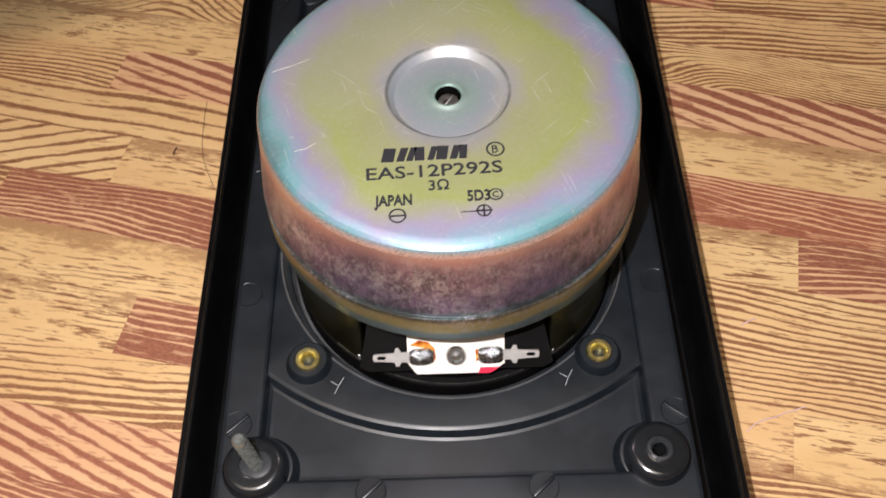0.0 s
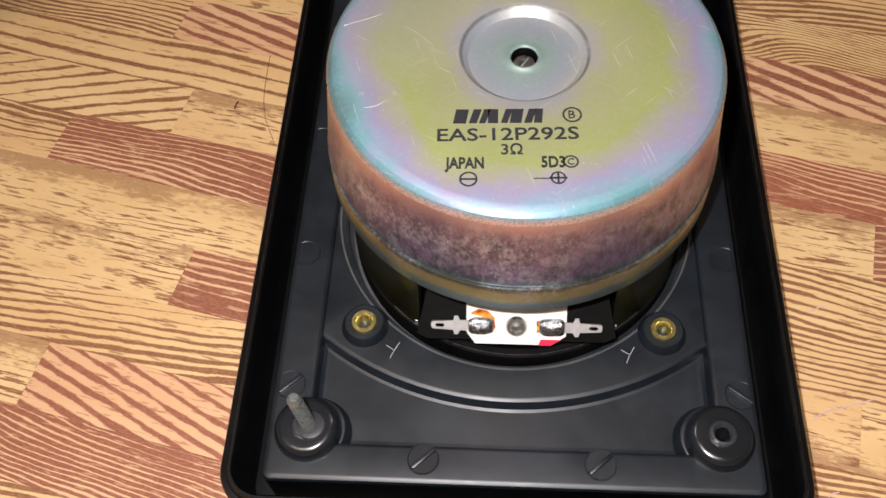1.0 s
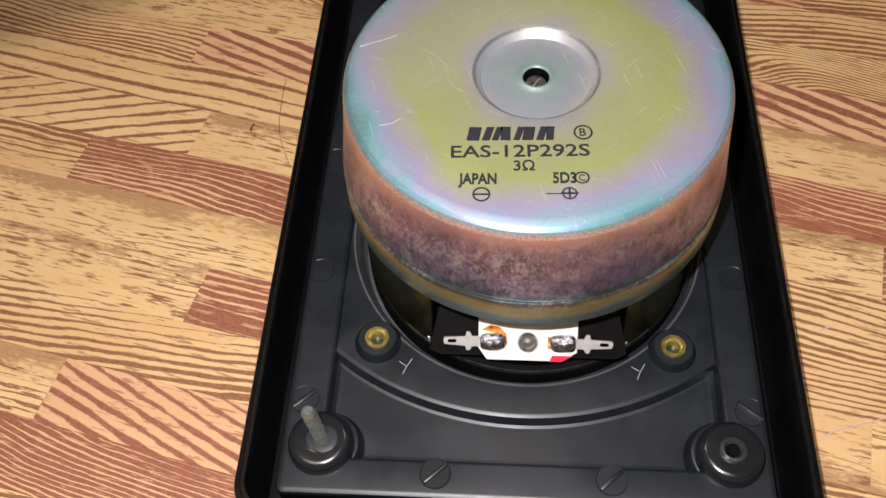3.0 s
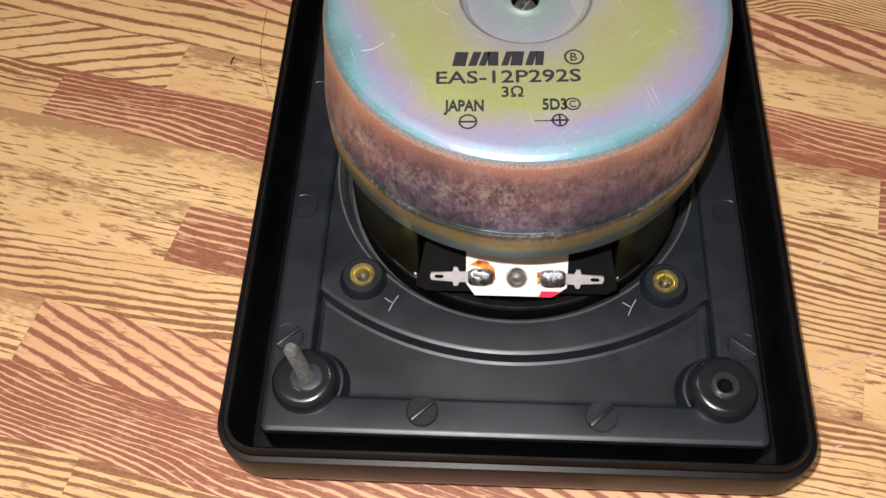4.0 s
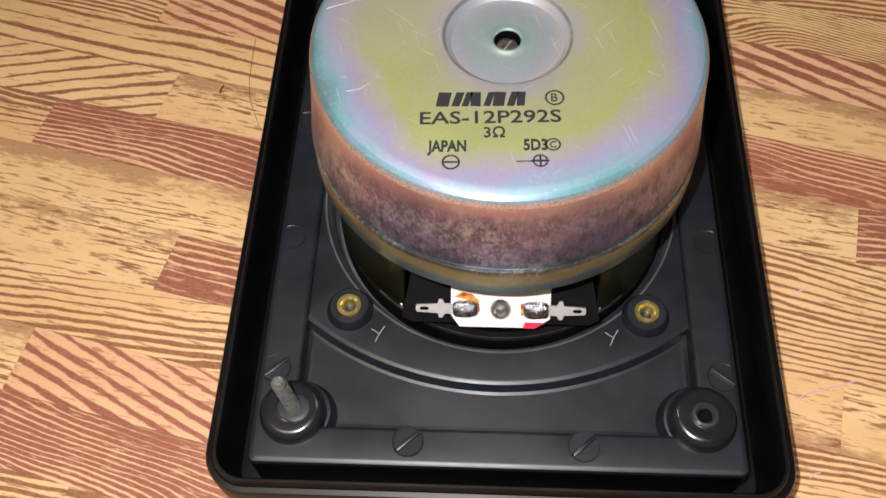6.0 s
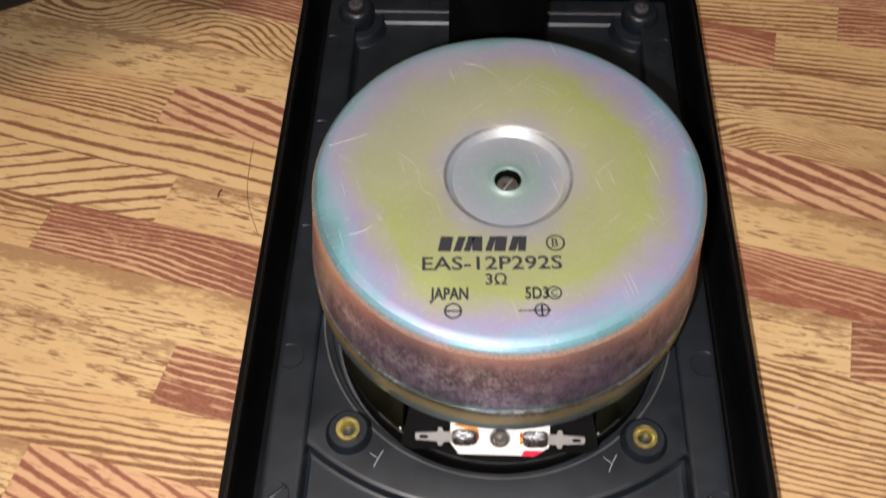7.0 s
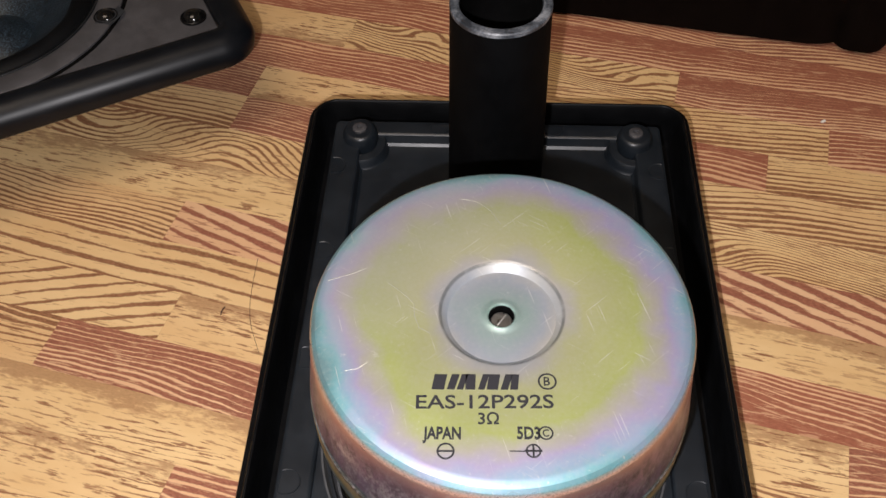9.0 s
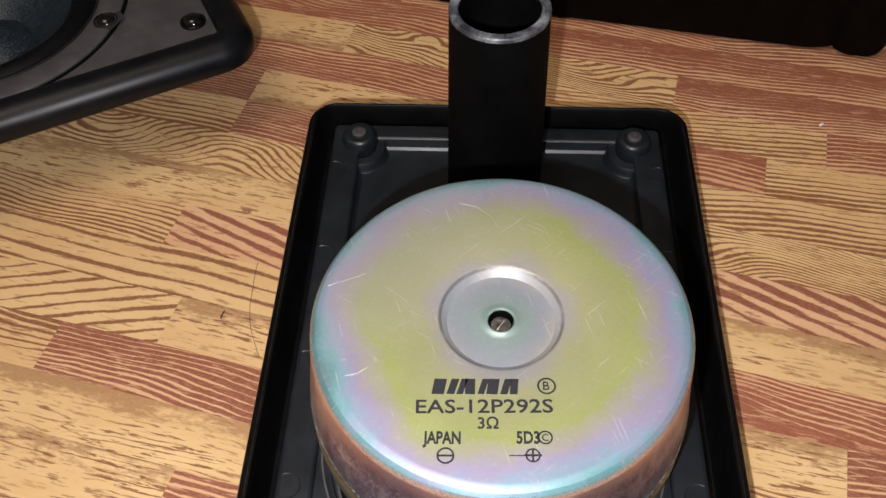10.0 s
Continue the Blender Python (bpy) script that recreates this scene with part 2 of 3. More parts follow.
        m.set("Base Color", m.mix(m.math("MULTIPLY", m.math("MULTIPLY", scuff, m.grey(m.noise(v, 50, 3, 0.6), 0.40, 0.60, 0.15, 1.0)), 0.85), tint, (0.62, 0.60, 0.66)))
        m.set("Roughness", m.grey(mid, 0.3, 0.7, 0.27, 0.40))
        m.set("Metallic", 0.85)
        m.bump(fine, 0.25, 0.0002)
    return m.material


M_black = plastic("black_plastic", (0.0016, 0.0018, 0.0021), 0.36, 0.2, 0.20)
M_panel = plastic("black_moulded_panel", (0.0056, 0.0082, 0.0114), 0.40, 0.25, 0.54)
M_dull = plastic("dull_moulding_mark", (0.0035, 0.0045, 0.0060), 0.5, 0.2, 0.3)
M_boss = plastic("worn_glossy_plastic", (0.0065, 0.0080, 0.0098), 0.22, 0.15, 0.9)
M_tube = plastic("black_tube_plastic", (0.0012, 0.0014, 0.0017), 0.60, 0.2, 0.06)


def sawn_material():
    """A sawn plastic end: pale scraped streaks over darker patches."""
    m = Nodes("scraped_tube_edge", (0.07, 0.078, 0.092), 0.42)
    v = m.coords()
    n = m.noise(v, 130, 5, 0.6)
    f = m.noise(v, 1500, 4, 0.7)
    c = m.ramp(m.math("ADD", m.math("MULTIPLY", n, 0.75), m.math("MULTIPLY", f, 0.25)), [(0.42, (0.018, 0.022, 0.028)), (0.50, (0.075, 0.085, 0.10)), (0.60, (0.23, 0.245, 0.265))])
    m.set("Base Color", c)
    m.bump(f, 0.35, 0.0002)
    return m.material


M_lip = sawn_material()
M_grille = plastic("satin_black_bezel", (0.0030, 0.0038, 0.0052), 0.38, 0.06, 0.22)
M_face = plastic("dark_grey_face", (0.046, 0.045, 0.048), 0.46)
M_rim = plastic("polished_black_rim", (0.0018, 0.0020, 0.0024), 0.36, 0.2, 0.28)
M_fuzz = plastic("grey_fibre_edge", (0.055, 0.056, 0.058), 0.7, 0.2, 0.2)
M_gasket = plastic("black_fibre_gasket", (0.0022, 0.0020, 0.0019), 0.6, 0.2, 0.12)
M_chip = plastic("chipped_grey_plastic", (0.020, 0.022, 0.025), 0.45)
M_cab = plastic("black_cabinet_plastic", (0.0026, 0.0016, 0.0012), 0.7, 0.2, 0.05)
M_top = passivated("zinc_plated_top", False)
M_side = passivated("zinc_plated_side", True)
M_basket = metal("olive_plated_steel", (0.19, 0.18, 0.095), 0.30, 0.03, 0.9)
M_brass = metal("brass", (0.88, 0.77, 0.33), 0.34, 0.08, 0.85)
M_bolt = metal("grey_bolt_steel", (0.20, 0.22, 0.21), 0.28, 0.06, 0.7, 0.03)
M_bolt.node_tree.nodes["Principled BSDF"].inputs["Metallic"].default_value = 0.6
M_steel = metal("dull_steel", (0.58, 0.58, 0.56), 0.34)
M_pole = metal("dark_pole_steel", (0.16, 0.16, 0.15), 0.4)
M_tin = metal("tinned_lug", (0.90, 0.89, 0.87), 0.48, 0.05, 0.92)
M_solder = metal("solder", (0.48, 0.49, 0.50), 0.26, 0.10, 0.45, 0.5)
M_board = Nodes("white_fibre_board", (0.80, 0.77, 0.70), 0.6).material
M_ink = Nodes("black_ink", (0.018, 0.018, 0.022), 0.5).material
# near-black holding the shade of holes, bores and joints; also the black cone back
M_hole = plastic("recess_shade_black", (0.0012, 0.0012, 0.0012), 0.75, 0.1, 0.06)


def flux_material():
    m = Nodes("burnt_flux", (0.50, 0.16, 0.01), 0.25)
    n = m.noise(m.coords(), 420, 4, 0.6)
    m.set("Base Color", m.ramp(n, [(0.34, (0.10, 0.018, 0.004)), (0.48, (0.50, 0.12, 0.008)), (0.64, (0.72, 0.40, 0.08))]))
    return m.material


M_flux = flux_material()
M_red = Nodes("red_paint", (0.62, 0.02, 0.06), 0.5).material
M_rubbed = Nodes("rubbed_plating", (0.46, 0.46, 0.38), 0.5, 0.5).material
M_scratch = Nodes("scribed_mark", (0.30, 0.31, 0.33), 0.6).material
M_hair = Nodes("brown_hair", (0.06, 0.03, 0.02), 0.5).material
M_fluff = Nodes("pink_thread", (0.62, 0.45, 0.46), 0.8).material
M_rubber = plastic("rubber_surround", (0.0018, 0.0022, 0.0028), 0.5, 0.2, 0.12)
M_gloss = Nodes("glossy_black_screw", (0.004, 0.004, 0.004), 0.12).material


def cone_material():
    m = Nodes("blue_grey_cone", (0.03, 0.05, 0.07), 0.38)
    n = m.noise(m.coords(), 1500, 4, 0.8)
    m.set("Base Color", m.ramp(n, [(0.47, (0.0018, 0.0042, 0.0066)), (0.70, (0.075, 0.12, 0.17))]))
    m.set("Metallic", 0.3)
    m.bump(n, 0.3, 0.0003)
    return m.material


M_cone = cone_material()


def wall_paint(name, colour):
    m = Nodes(name, colour, 0.8)
    n = m.noise(m.coords(), 3, 5)
    m.set("Base Color", m.ramp(n, [(0.3, tuple(c * 0.9 for c in colour)), (0.7, colour)]))
    return m.material


M_wall = wall_paint("room_wall_paint", (0.34, 0.33, 0.32))
M_ceiling = wall_paint("room_ceiling_paint", (0.75, 0.73, 0.70))


# ---- mesh helpers, all in modelling units ----
def thing(name, at, label, category, group="", kind=""):
    ob = new(name)
    ob.empty_display_size = 0.01
    ob.location = Vector(at) * U
    tagged(ob, label, category, group, kind)
    return ob


def origin(ob):
    p = Vector((0, 0, 0))
    while ob:
        p = p + ob.location
        ob = ob.parent
    return p


def part(name, bm, material, parent=None, label="", smooth=35):
    """Links a bmesh, given in world places in modelling units, as one mesh under its parent."""
    base = origin(parent)
    bmesh.ops.recalc_face_normals(bm, faces=bm.faces)
    for v in bm.verts:
        v.co = v.co * U - base
    data = bpy.data.meshes.new(name)
    bm.to_mesh(data)
    bm.free()
    for p in data.polygons:
        p.use_smooth = smooth > 0
    if smooth > 0:
        data.set_sharp_from_angle(angle=radians(smooth))
    data.materials.append(material)
    ob = new(name, data)
    ob.parent = parent
    if label:
        tagged(ob, label)
    return ob


def loft(bm, loops, closed=True, cap_a=False, cap_b=False):
    """Joins loops of equally many points with quads."""
    rows = [[bm.verts.new(p) for p in loop] for loop in loops]
    n = len(rows[0])
    for a, b in zip(rows, rows[1:]):
        for i in range(n if closed else n - 1):
            j = (i + 1) % n
            bm.faces.new((a[i], a[j], b[j], b[i]))
    if cap_a:
        bm.faces.new(rows[0])
    if cap_b:
        bm.faces.new(rows[-1])
    return rows


def circle(x, y, z, r, n=64, start=0.0):
    return [(x + r * math.cos(start + 2 * math.pi * i / n), y + r * math.sin(start + 2 * math.pi * i / n), z) for i in range(n)]


def lathe(profile, x=0.0, y=0.0, n=64, caps=(False, False)):
    bm = bmesh.new()
    loft(bm, [circle(x, y, z, r, n) for r, z in profile], True, *caps)
    return bm


def rounded(cx, cy, hx, hy, r, z, seg=8):
    r = max(r, 0.004)
    pts = []
    for k, (sx, sy) in enumerate(((1, 1), (-1, 1), (-1, -1), (1, -1))):
        for i in range(seg + 1):
            a = math.pi / 2 * (k + i / seg)
            pts.append((cx + sx * (hx - r) + r * math.cos(a), cy + sy * (hy - r) + r * math.sin(a), z))
    return pts


def sweep(profile, cx, cy, hx, hy, r, closed=False, seg=8):
    """Carries a profile of (outward offset, height) round a rounded rectangle."""
    bm = bmesh.new()
    loops = [rounded(cx, cy, hx + d, hy + d, r + d, z, seg) for d, z in profile]
    if closed:
        loops.append(loops[0])
    loft(bm, loops)
    bmesh.ops.remove_doubles(bm, verts=bm.verts, dist=1e-5)
    return bm


def box(cx, cy, cz, sx, sy, sz, bevel=0.0, turn=None, segments=2):
    bm = bmesh.new()
    bmesh.ops.create_cube(bm, size=1)
    bmesh.ops.scale(bm, vec=(sx, sy, sz), verts=bm.verts)
    if bevel:
        bmesh.ops.bevel(bm, geom=list(bm.edges), offset=bevel, segments=segments, affect="EDGES", profile=0.5)
    if turn is not None:
        bmesh.ops.transform(bm, matrix=turn, verts=bm.verts)
    bmesh.ops.translate(bm, vec=(cx, cy, cz), verts=bm.verts)
    return bm


def slab(points, z0, z1, bevel=0.0):
    """A flat plate from an outline in plan."""
    bm = bmesh.new()
    loops = [[(x, y, z0) for x, y in points], [(x, y, z1) for x, y in points]]
    loft(bm, loops, True, True, True)
    if bevel:
        bmesh.ops.bevel(bm, geom=[e for e in bm.edges if all(v.co.z > z1 - 1e-6 for v in e.verts)], offset=bevel, segments=1, affect="EDGES")
    return bm


def rod(points, r, n=8):
    """A thin round strand along points."""
    bm = bmesh.new()
    pts = [Vector(p) for p in points]
    loops = []
    for i, p in enumerate(pts):
        d = (pts[min(i + 1, len(pts) - 1)] - pts[max(i - 1, 0)]).normalized()
        a = d.cross(Vector((0, 0, 1)))
        a = a.normalized() if a.length > 1e-4 else Vector((1, 0, 0))
        b = d.cross(a)
        loops.append([p + r * (math.cos(t) * a + math.sin(t) * b) for t in [2 * math.pi * k / n for k in range(n)]])
    loft(bm, loops, True, True, True)
    return bm


def ring_to_edge(bm, r_in, edge, z_in, z_out, n=128, cx=0.0, cy=0.0):
    """A flat sheet between a round hole and an outer outline, given as reach by angle."""
    inner, outer = [], []
    for i in range(n):
        a = 2 * math.pi * i / n
        c, s = math.cos(a), math.sin(a)
        inner.append((cx + r_in * c, cy + r_in * s, z_in))
        e = edge(c, s)
        outer.append((cx + e * c, cy + e * s, z_out))
    return loft(bm, [inner, outer])


def bake_text(words, size, x, y, z, turn, stretch=1.0, thick=0.0):
    """Letters of the built-in font as a mesh, in modelling units, lying flat."""
    curve = bpy.data.curves.new("letters", "FONT")
    curve.body, curve.size, curve.extrude, curve.offset = words, size, 0.0015, thick
    curve.resolution_u = 3
    ob = bpy.data.objects.new("letters", curve)
    scene.collection.objects.link(ob)
    bpy.context.view_layer.update()
    data = bpy.data.meshes.new_from_object(ob.evaluated_get(bpy.context.evaluated_depsgraph_get()))
    bm = bmesh.new()
    bm.from_mesh(data)
    bpy.data.objects.remove(ob)
    bpy.data.curves.remove(curve)
    bpy.data.meshes.remove(data)
    bmesh.ops.transform(bm, matrix=Matrix.Translation((x, y, z)) @ Matrix.Rotation(radians(turn), 4, "Z") @ Matrix.Diagonal((stretch, 1, 1, 1)), verts=bm.verts)
    return bm


# ---- the room, which closes the place round the floor ----
def plain(name, bm, material, label, category):
    ob = part(name, bm, material, None, "", 0)
    return tagged(ob, label, category, "", "structure")


HALF, HIGH = 32.0, 47.0
floor = plain("floor", box(0, 10, -0.33, 2 * HALF, 2 * HALF, 0.6), wood("printed_wood_underlay", "lined"), "wood-print floor laid in narrow yellow and red-brown strips", "floor")
plain("ceiling", box(0, 10, HIGH + 0.3, 2 * HALF + 2, 2 * HALF + 2, 0.6), M_ceiling, "plain off-white painted room ceiling", "ceiling")
for name, x, y, sx, sy in (("wall_north", 0, 10 + HALF + 0.5, 2 * HALF, 1), ("wall_south", 0, 10 - HALF - 0.5, 2 * HALF, 1),
                           ("wall_east", HALF + 0.5, 10, 1, 2 * HALF), ("wall_west", -HALF - 0.5, 10, 1, 2 * HALF)):
    plain(name, box(x, y, HIGH / 2, sx, sy, HIGH), M_wall, "plain beige painted room wall", "wall")


# ---- the front baffle, lying face down ----
Z_RIM, Z_LEDGE, Z_SEAT, Z_PANEL, Z_GUTTER = 0.475, 0.455, 0.415, 0.35, 0.12
baffle = thing("speaker_baffle", (0, 0.545, 0), "black plastic speaker front baffle lying face down on the floor", "speaker part")
part("rim", sweep([(-0.30, 0.004), (-0.16, 0.012), (-0.07, 0.05), (-0.018, 0.12), (0, 0.21), (0, 0.415), (-0.008, 0.432), (-0.034, 0.436), (-0.046, 0.464), (-0.052, Z_RIM), (-0.066, Z_RIM),
                   (-0.075, 0.462), (-0.085, 0.30), (-0.10, 0.15), (-0.12, Z_GUTTER), (-0.30, Z_GUTTER)], 0.007, 0.545, 1.497, 2.395, 0.23, True, 12),
     M_rim, baffle, "stepped rounded rim")
# ledge: a raised frame round the sunken panel
bm = bmesh.new()
IN = (0.0, 0.515, 1.05, 2.005)
OUT = (0.0, 0.49, 1.265, 2.18)
loft(bm, [rounded(*OUT, 0.04, Z_LEDGE - 0.03), rounded(*OUT[:2], OUT[2] - 0.006, OUT[3] - 0.006, 0.04, Z_LEDGE - 0.008), rounded(*OUT[:2], OUT[2] - 0.02, OUT[3] - 0.02, 0.04, Z_LEDGE - 0.001),
          rounded(*OUT[:2], OUT[2] - 0.032, OUT[3] - 0.032, 0.04, Z_LEDGE), rounded(*IN[:2], IN[2] + 0.022, IN[3] + 0.022, 0.05, Z_LEDGE), rounded(*IN[:2], IN[2] + 0.010, IN[3] + 0.010, 0.05, Z_LEDGE - 0.002), rounded(*IN, 0.05, Z_LEDGE - 0.012),
          rounded(*IN[:2], IN[2] - 0.012, IN[3] - 0.012, 0.05, Z_PANEL + 0.02), rounded(*IN[:2], IN[2] - 0.03, IN[3] - 0.03, 0.05, Z_PANEL + 0.002), rounded(*IN[:2], IN[2] - 0.05, IN[3] - 0.05, 0.05, Z_PANEL)])
part("ledge", bm, M_panel, baffle)
# outer wall of the same moulding, a darker black for the gutter's shade
bm = bmesh.new()
loft(bm, [rounded(*OUT, 0.04, Z_GUTTER - 0.02), rounded(*OUT, 0.04, Z_LEDGE - 0.03)])
part("ledge_wall", bm, M_black, baffle)


def panel_edge(c, s):
    hx, up, down = 1.04, 2.51, 1.48
    t = 1e9
    if abs(c) > 1e-9:
        t = min(t, hx / abs(c))
    if abs(s) > 1e-9:
        t = min(t, (up if s > 0 else down) / abs(s))
    return t


bm = bmesh.new()
ring_to_edge(bm, 0.99, panel_edge, Z_PANEL, Z_PANEL, 256)
part("panel", bm, M_panel, baffle)


def seat_edge(grow):
    def reach(c, s):
        # two flat arcs, mirrored about the middle, cut off at the ledges
        r, oy, s = 1.712 + grow, 0.48, -abs(s)
        t = s * oy + math.sqrt((s * oy) ** 2 + r * r - oy * oy)
        return min(t, (1.072 + grow * 0.2) / abs(c)) if abs(c) > 1e-9 else t
    return reach


bm = bmesh.new()
n, loops = 256, []
for reach, z in ((lambda c, s: 1.03, 0.16), (lambda c, s: 1.03, Z_SEAT - 0.012), (lambda c, s: 1.036, Z_SEAT), (lambda c, s: 1.044, Z_SEAT), (seat_edge(-0.036), Z_SEAT), (seat_edge(-0.026), Z_SEAT - 0.001), (seat_edge(-0.011), Z_SEAT - 0.008), (seat_edge(-0.002), Z_SEAT - 0.028),
                 (seat_edge(0.003), Z_PANEL + 0.025), (seat_edge(0.011), Z_PANEL + 0.008), (seat_edge(0.028), Z_PANEL + 0.003)):
    loop = []
    for i in range(n):
        a = 2 * math.pi * i / n
        c, s = math.cos(a), math.sin(a)
        e = reach(c, s)
        loop.append((e * c, e * s, z))
    loops.append(loop)
loft(bm, loops)
part("driver_seat", bm, M_panel, baffle)


def boss(x, y, r, top, screw):
    """A rounded screw boss with a hole, and the bulge beside it on the sunken panel."""
    ob = part("screw_boss", lathe([(r * 1.02, Z_GUTTER + 0.1), (r * 1.02, top - 0.11), (r * 1.01, top - 0.072), (r * 0.98, top - 0.046), (r * 0.93, top - 0.025), (r * 0.87, top - 0.011), (r * 0.80, top - 0.003), (r * 0.72, top), (r * 0.50, top - 0.004), (r * 0.38, top - 0.002), (r * 0.34, top + 0.002),
                                   (r * 0.26, top), (r * 0.21, top - 0.02), (r * 0.20, top - 0.2)], x, y, 40, (False, True)), M_panel if screw else M_boss, baffle)
    s = math.copysign(1, x)
    t = math.copysign(1, y)
    k = 1.30 if screw else 1.0
    part("boss_fillet", lathe([(r * 1.22 * k, Z_PANEL - 0.004), (r * 1.17 * k, Z_PANEL + 0.006), (r * 1.13 * k, Z_PANEL + 0.026), (r * 1.09 * k, Z_LEDGE - 0.045), (r * 1.03 * k, Z_LEDGE - 0.028), (r * 0.9, Z_LEDGE - 0.022)], x - s * 0.012, y - t * (0.06 if screw else 0.012), 40), M_panel, baffle)
    # dark disc, the shade at the bottom of the hole
    part("boss_hole", lathe([(r * 0.205, top - 0.06), (0.002, top - 0.07)], x, y, 20), M_hole, ob)
    if not screw:
        bm = lathe([(r * 0.40, top - 0.002), (r * 0.36, top + 0.004), (r * 0.28, top + 0.006), (r * 0.22, top - 0.01)], x, y, 40)
        for v in bm.verts:
            v.co += Vector((noise.noise(v.co * 40), noise.noise(v.co * 40 + Vector((9, 0, 0))), 0)) * 0.006
        part("chipped_edge", bm, M_chip, ob, "chipped pale edge of the screw hole")
    if screw:
        part("screw_head", lathe([(r * 0.40, top - 0.01), (r * 0.40, top + 0.012), (r * 0.3, top + 0.02), (r * 0.16, top + 0.02), (r * 0.12, top + 0.004)], x, y, 24, (False, True)), M_face, ob, "dusty black screw head")
    return ob


boss(1.055, -1.405, 0.172, 0.535, False)
boss(-1.055, -1.425, 0.172, 0.535, False)
boss(-1.055, 2.50, 0.135, 0.53, True)
boss(1.055, 2.50, 0.135, 0.53, True)

# brass inserts, each in its own collar
for x, y in ((-0.816, -0.80), (0.816, -0.80)):
    collar = part("insert_collar", lathe([(0.132, Z_SEAT - 0.01), (0.130, Z_SEAT + 0.008), (0.120, Z_SEAT + 0.022), (0.114, Z_SEAT + 0.045), (0.104, Z_SEAT + 0.056), (0.074, Z_SEAT + 0.057)], x, y, 40), M_panel, baffle)
    part("brass_insert", lathe([(0.076, Z_SEAT + 0.045), (0.070, Z_SEAT + 0.062), (0.066, Z_SEAT + 0.067), (0.048, Z_SEAT + 0.067), (0.040, Z_SEAT + 0.058), (0.033, Z_SEAT + 0.03), (0.033, Z_SEAT - 0.05)], x, y, 32, (False, False)), M_brass, collar, "bright knurled brass thread insert")
    # near-black disc for the shade down inside the insert
    part("insert_hole", lathe([(0.037, Z_SEAT - 0.02), (0.001, Z_SEAT - 0.02)], x, y, 20), M_hole, collar)

# moulding marks on the ledge: round pads, four of them with a slanted fin
for x, y, fin in ((-0.447, -1.562, 1), (0.448, -1.562, 1), (-1.178, -1.175, 1), (1.188, -1.165, 2), (-1.195, -0.355, 0), (1.195, -0.34, 0), (-1.205, 0.49, 0), (1.205, 0.49, 0),
                  (-1.205, 1.36, 0), (1.205, 1.38, 0), (-0.44, 2.615, 0), (0.44, 2.615, 0), (-1.215, 2.18, 0), (1.215, 2.18, 0)):
    r = 0.078
    bm = lathe([(r + 0.006, Z_LEDGE - 0.004), (r + 0.003, Z_LEDGE + 0.005), (r, Z_LEDGE + 0.005), (r - 0.004, Z_LEDGE + 0.002), (0.002, Z_LEDGE + 0.002)], x, y, 40)
    for v in bm.verts:  # the ledge's outer edge cuts the pad
        v.co.x = max(-1.236, min(1.236, v.co.x))
        v.co.y = max(-1.66, min(2.64, v.co.y))
    pad = part("moulding_pad", bm, M_dull if (x, y) == (-0.447, -1.562) else M_panel, baffle)
    if fin:
        a = radians(42 if fin == 1 else -38)
        part("fin", box(x, y, Z_LEDGE + 0.006, 0.15, 0.022, 0.026, 0.005, Matrix.Rotation(a, 4, "Z")), M_panel, pad)

# scribed marks beside the inserts
for x, y, k in ((-0.655, -0.945, -1), (0.625, -0.935, 1)):
    bm = rod([(x + 0.038, y + 0.05, Z_SEAT + 0.001), (x + 0.01, y, Z_SEAT + 0.002), (x - 0.008, y - 0.045, Z_SEAT + 0.001)], 0.0027, 6)
    part("scribed_line", bm, M_scratch, baffle, "pale scribed line")
    part("scribed_line", rod([(x - 0.034, y + 0.032, Z_SEAT + 0.001), (x + 0.006, y + 0.006, Z_SEAT + 0.002)], 0.0024, 6), M_scratch, baffle, "pale scribed line")

# bass port tube standing on the panel
TX, TY, TZ = -0.010, 2.10, 2.02
tube = part("port_tube", lathe([(0.345, Z_PANEL - 0.02), (0.316, TZ - 0.03), (0.312, TZ - 0.006), (0.255, TZ - 0.010)], TX, TY, 72), M_tube, baffle, "matt black cylindrical bass port tube")
# the shade inside the tube is put into the bore and floor colour
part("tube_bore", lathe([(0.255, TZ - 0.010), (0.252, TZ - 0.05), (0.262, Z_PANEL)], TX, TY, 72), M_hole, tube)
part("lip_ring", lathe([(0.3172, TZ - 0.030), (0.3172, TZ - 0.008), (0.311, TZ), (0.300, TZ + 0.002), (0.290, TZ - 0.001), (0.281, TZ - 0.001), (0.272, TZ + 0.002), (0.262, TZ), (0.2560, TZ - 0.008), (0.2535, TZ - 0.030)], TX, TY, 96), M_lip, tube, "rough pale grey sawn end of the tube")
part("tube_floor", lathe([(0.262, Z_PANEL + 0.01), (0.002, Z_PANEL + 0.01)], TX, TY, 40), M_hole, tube)


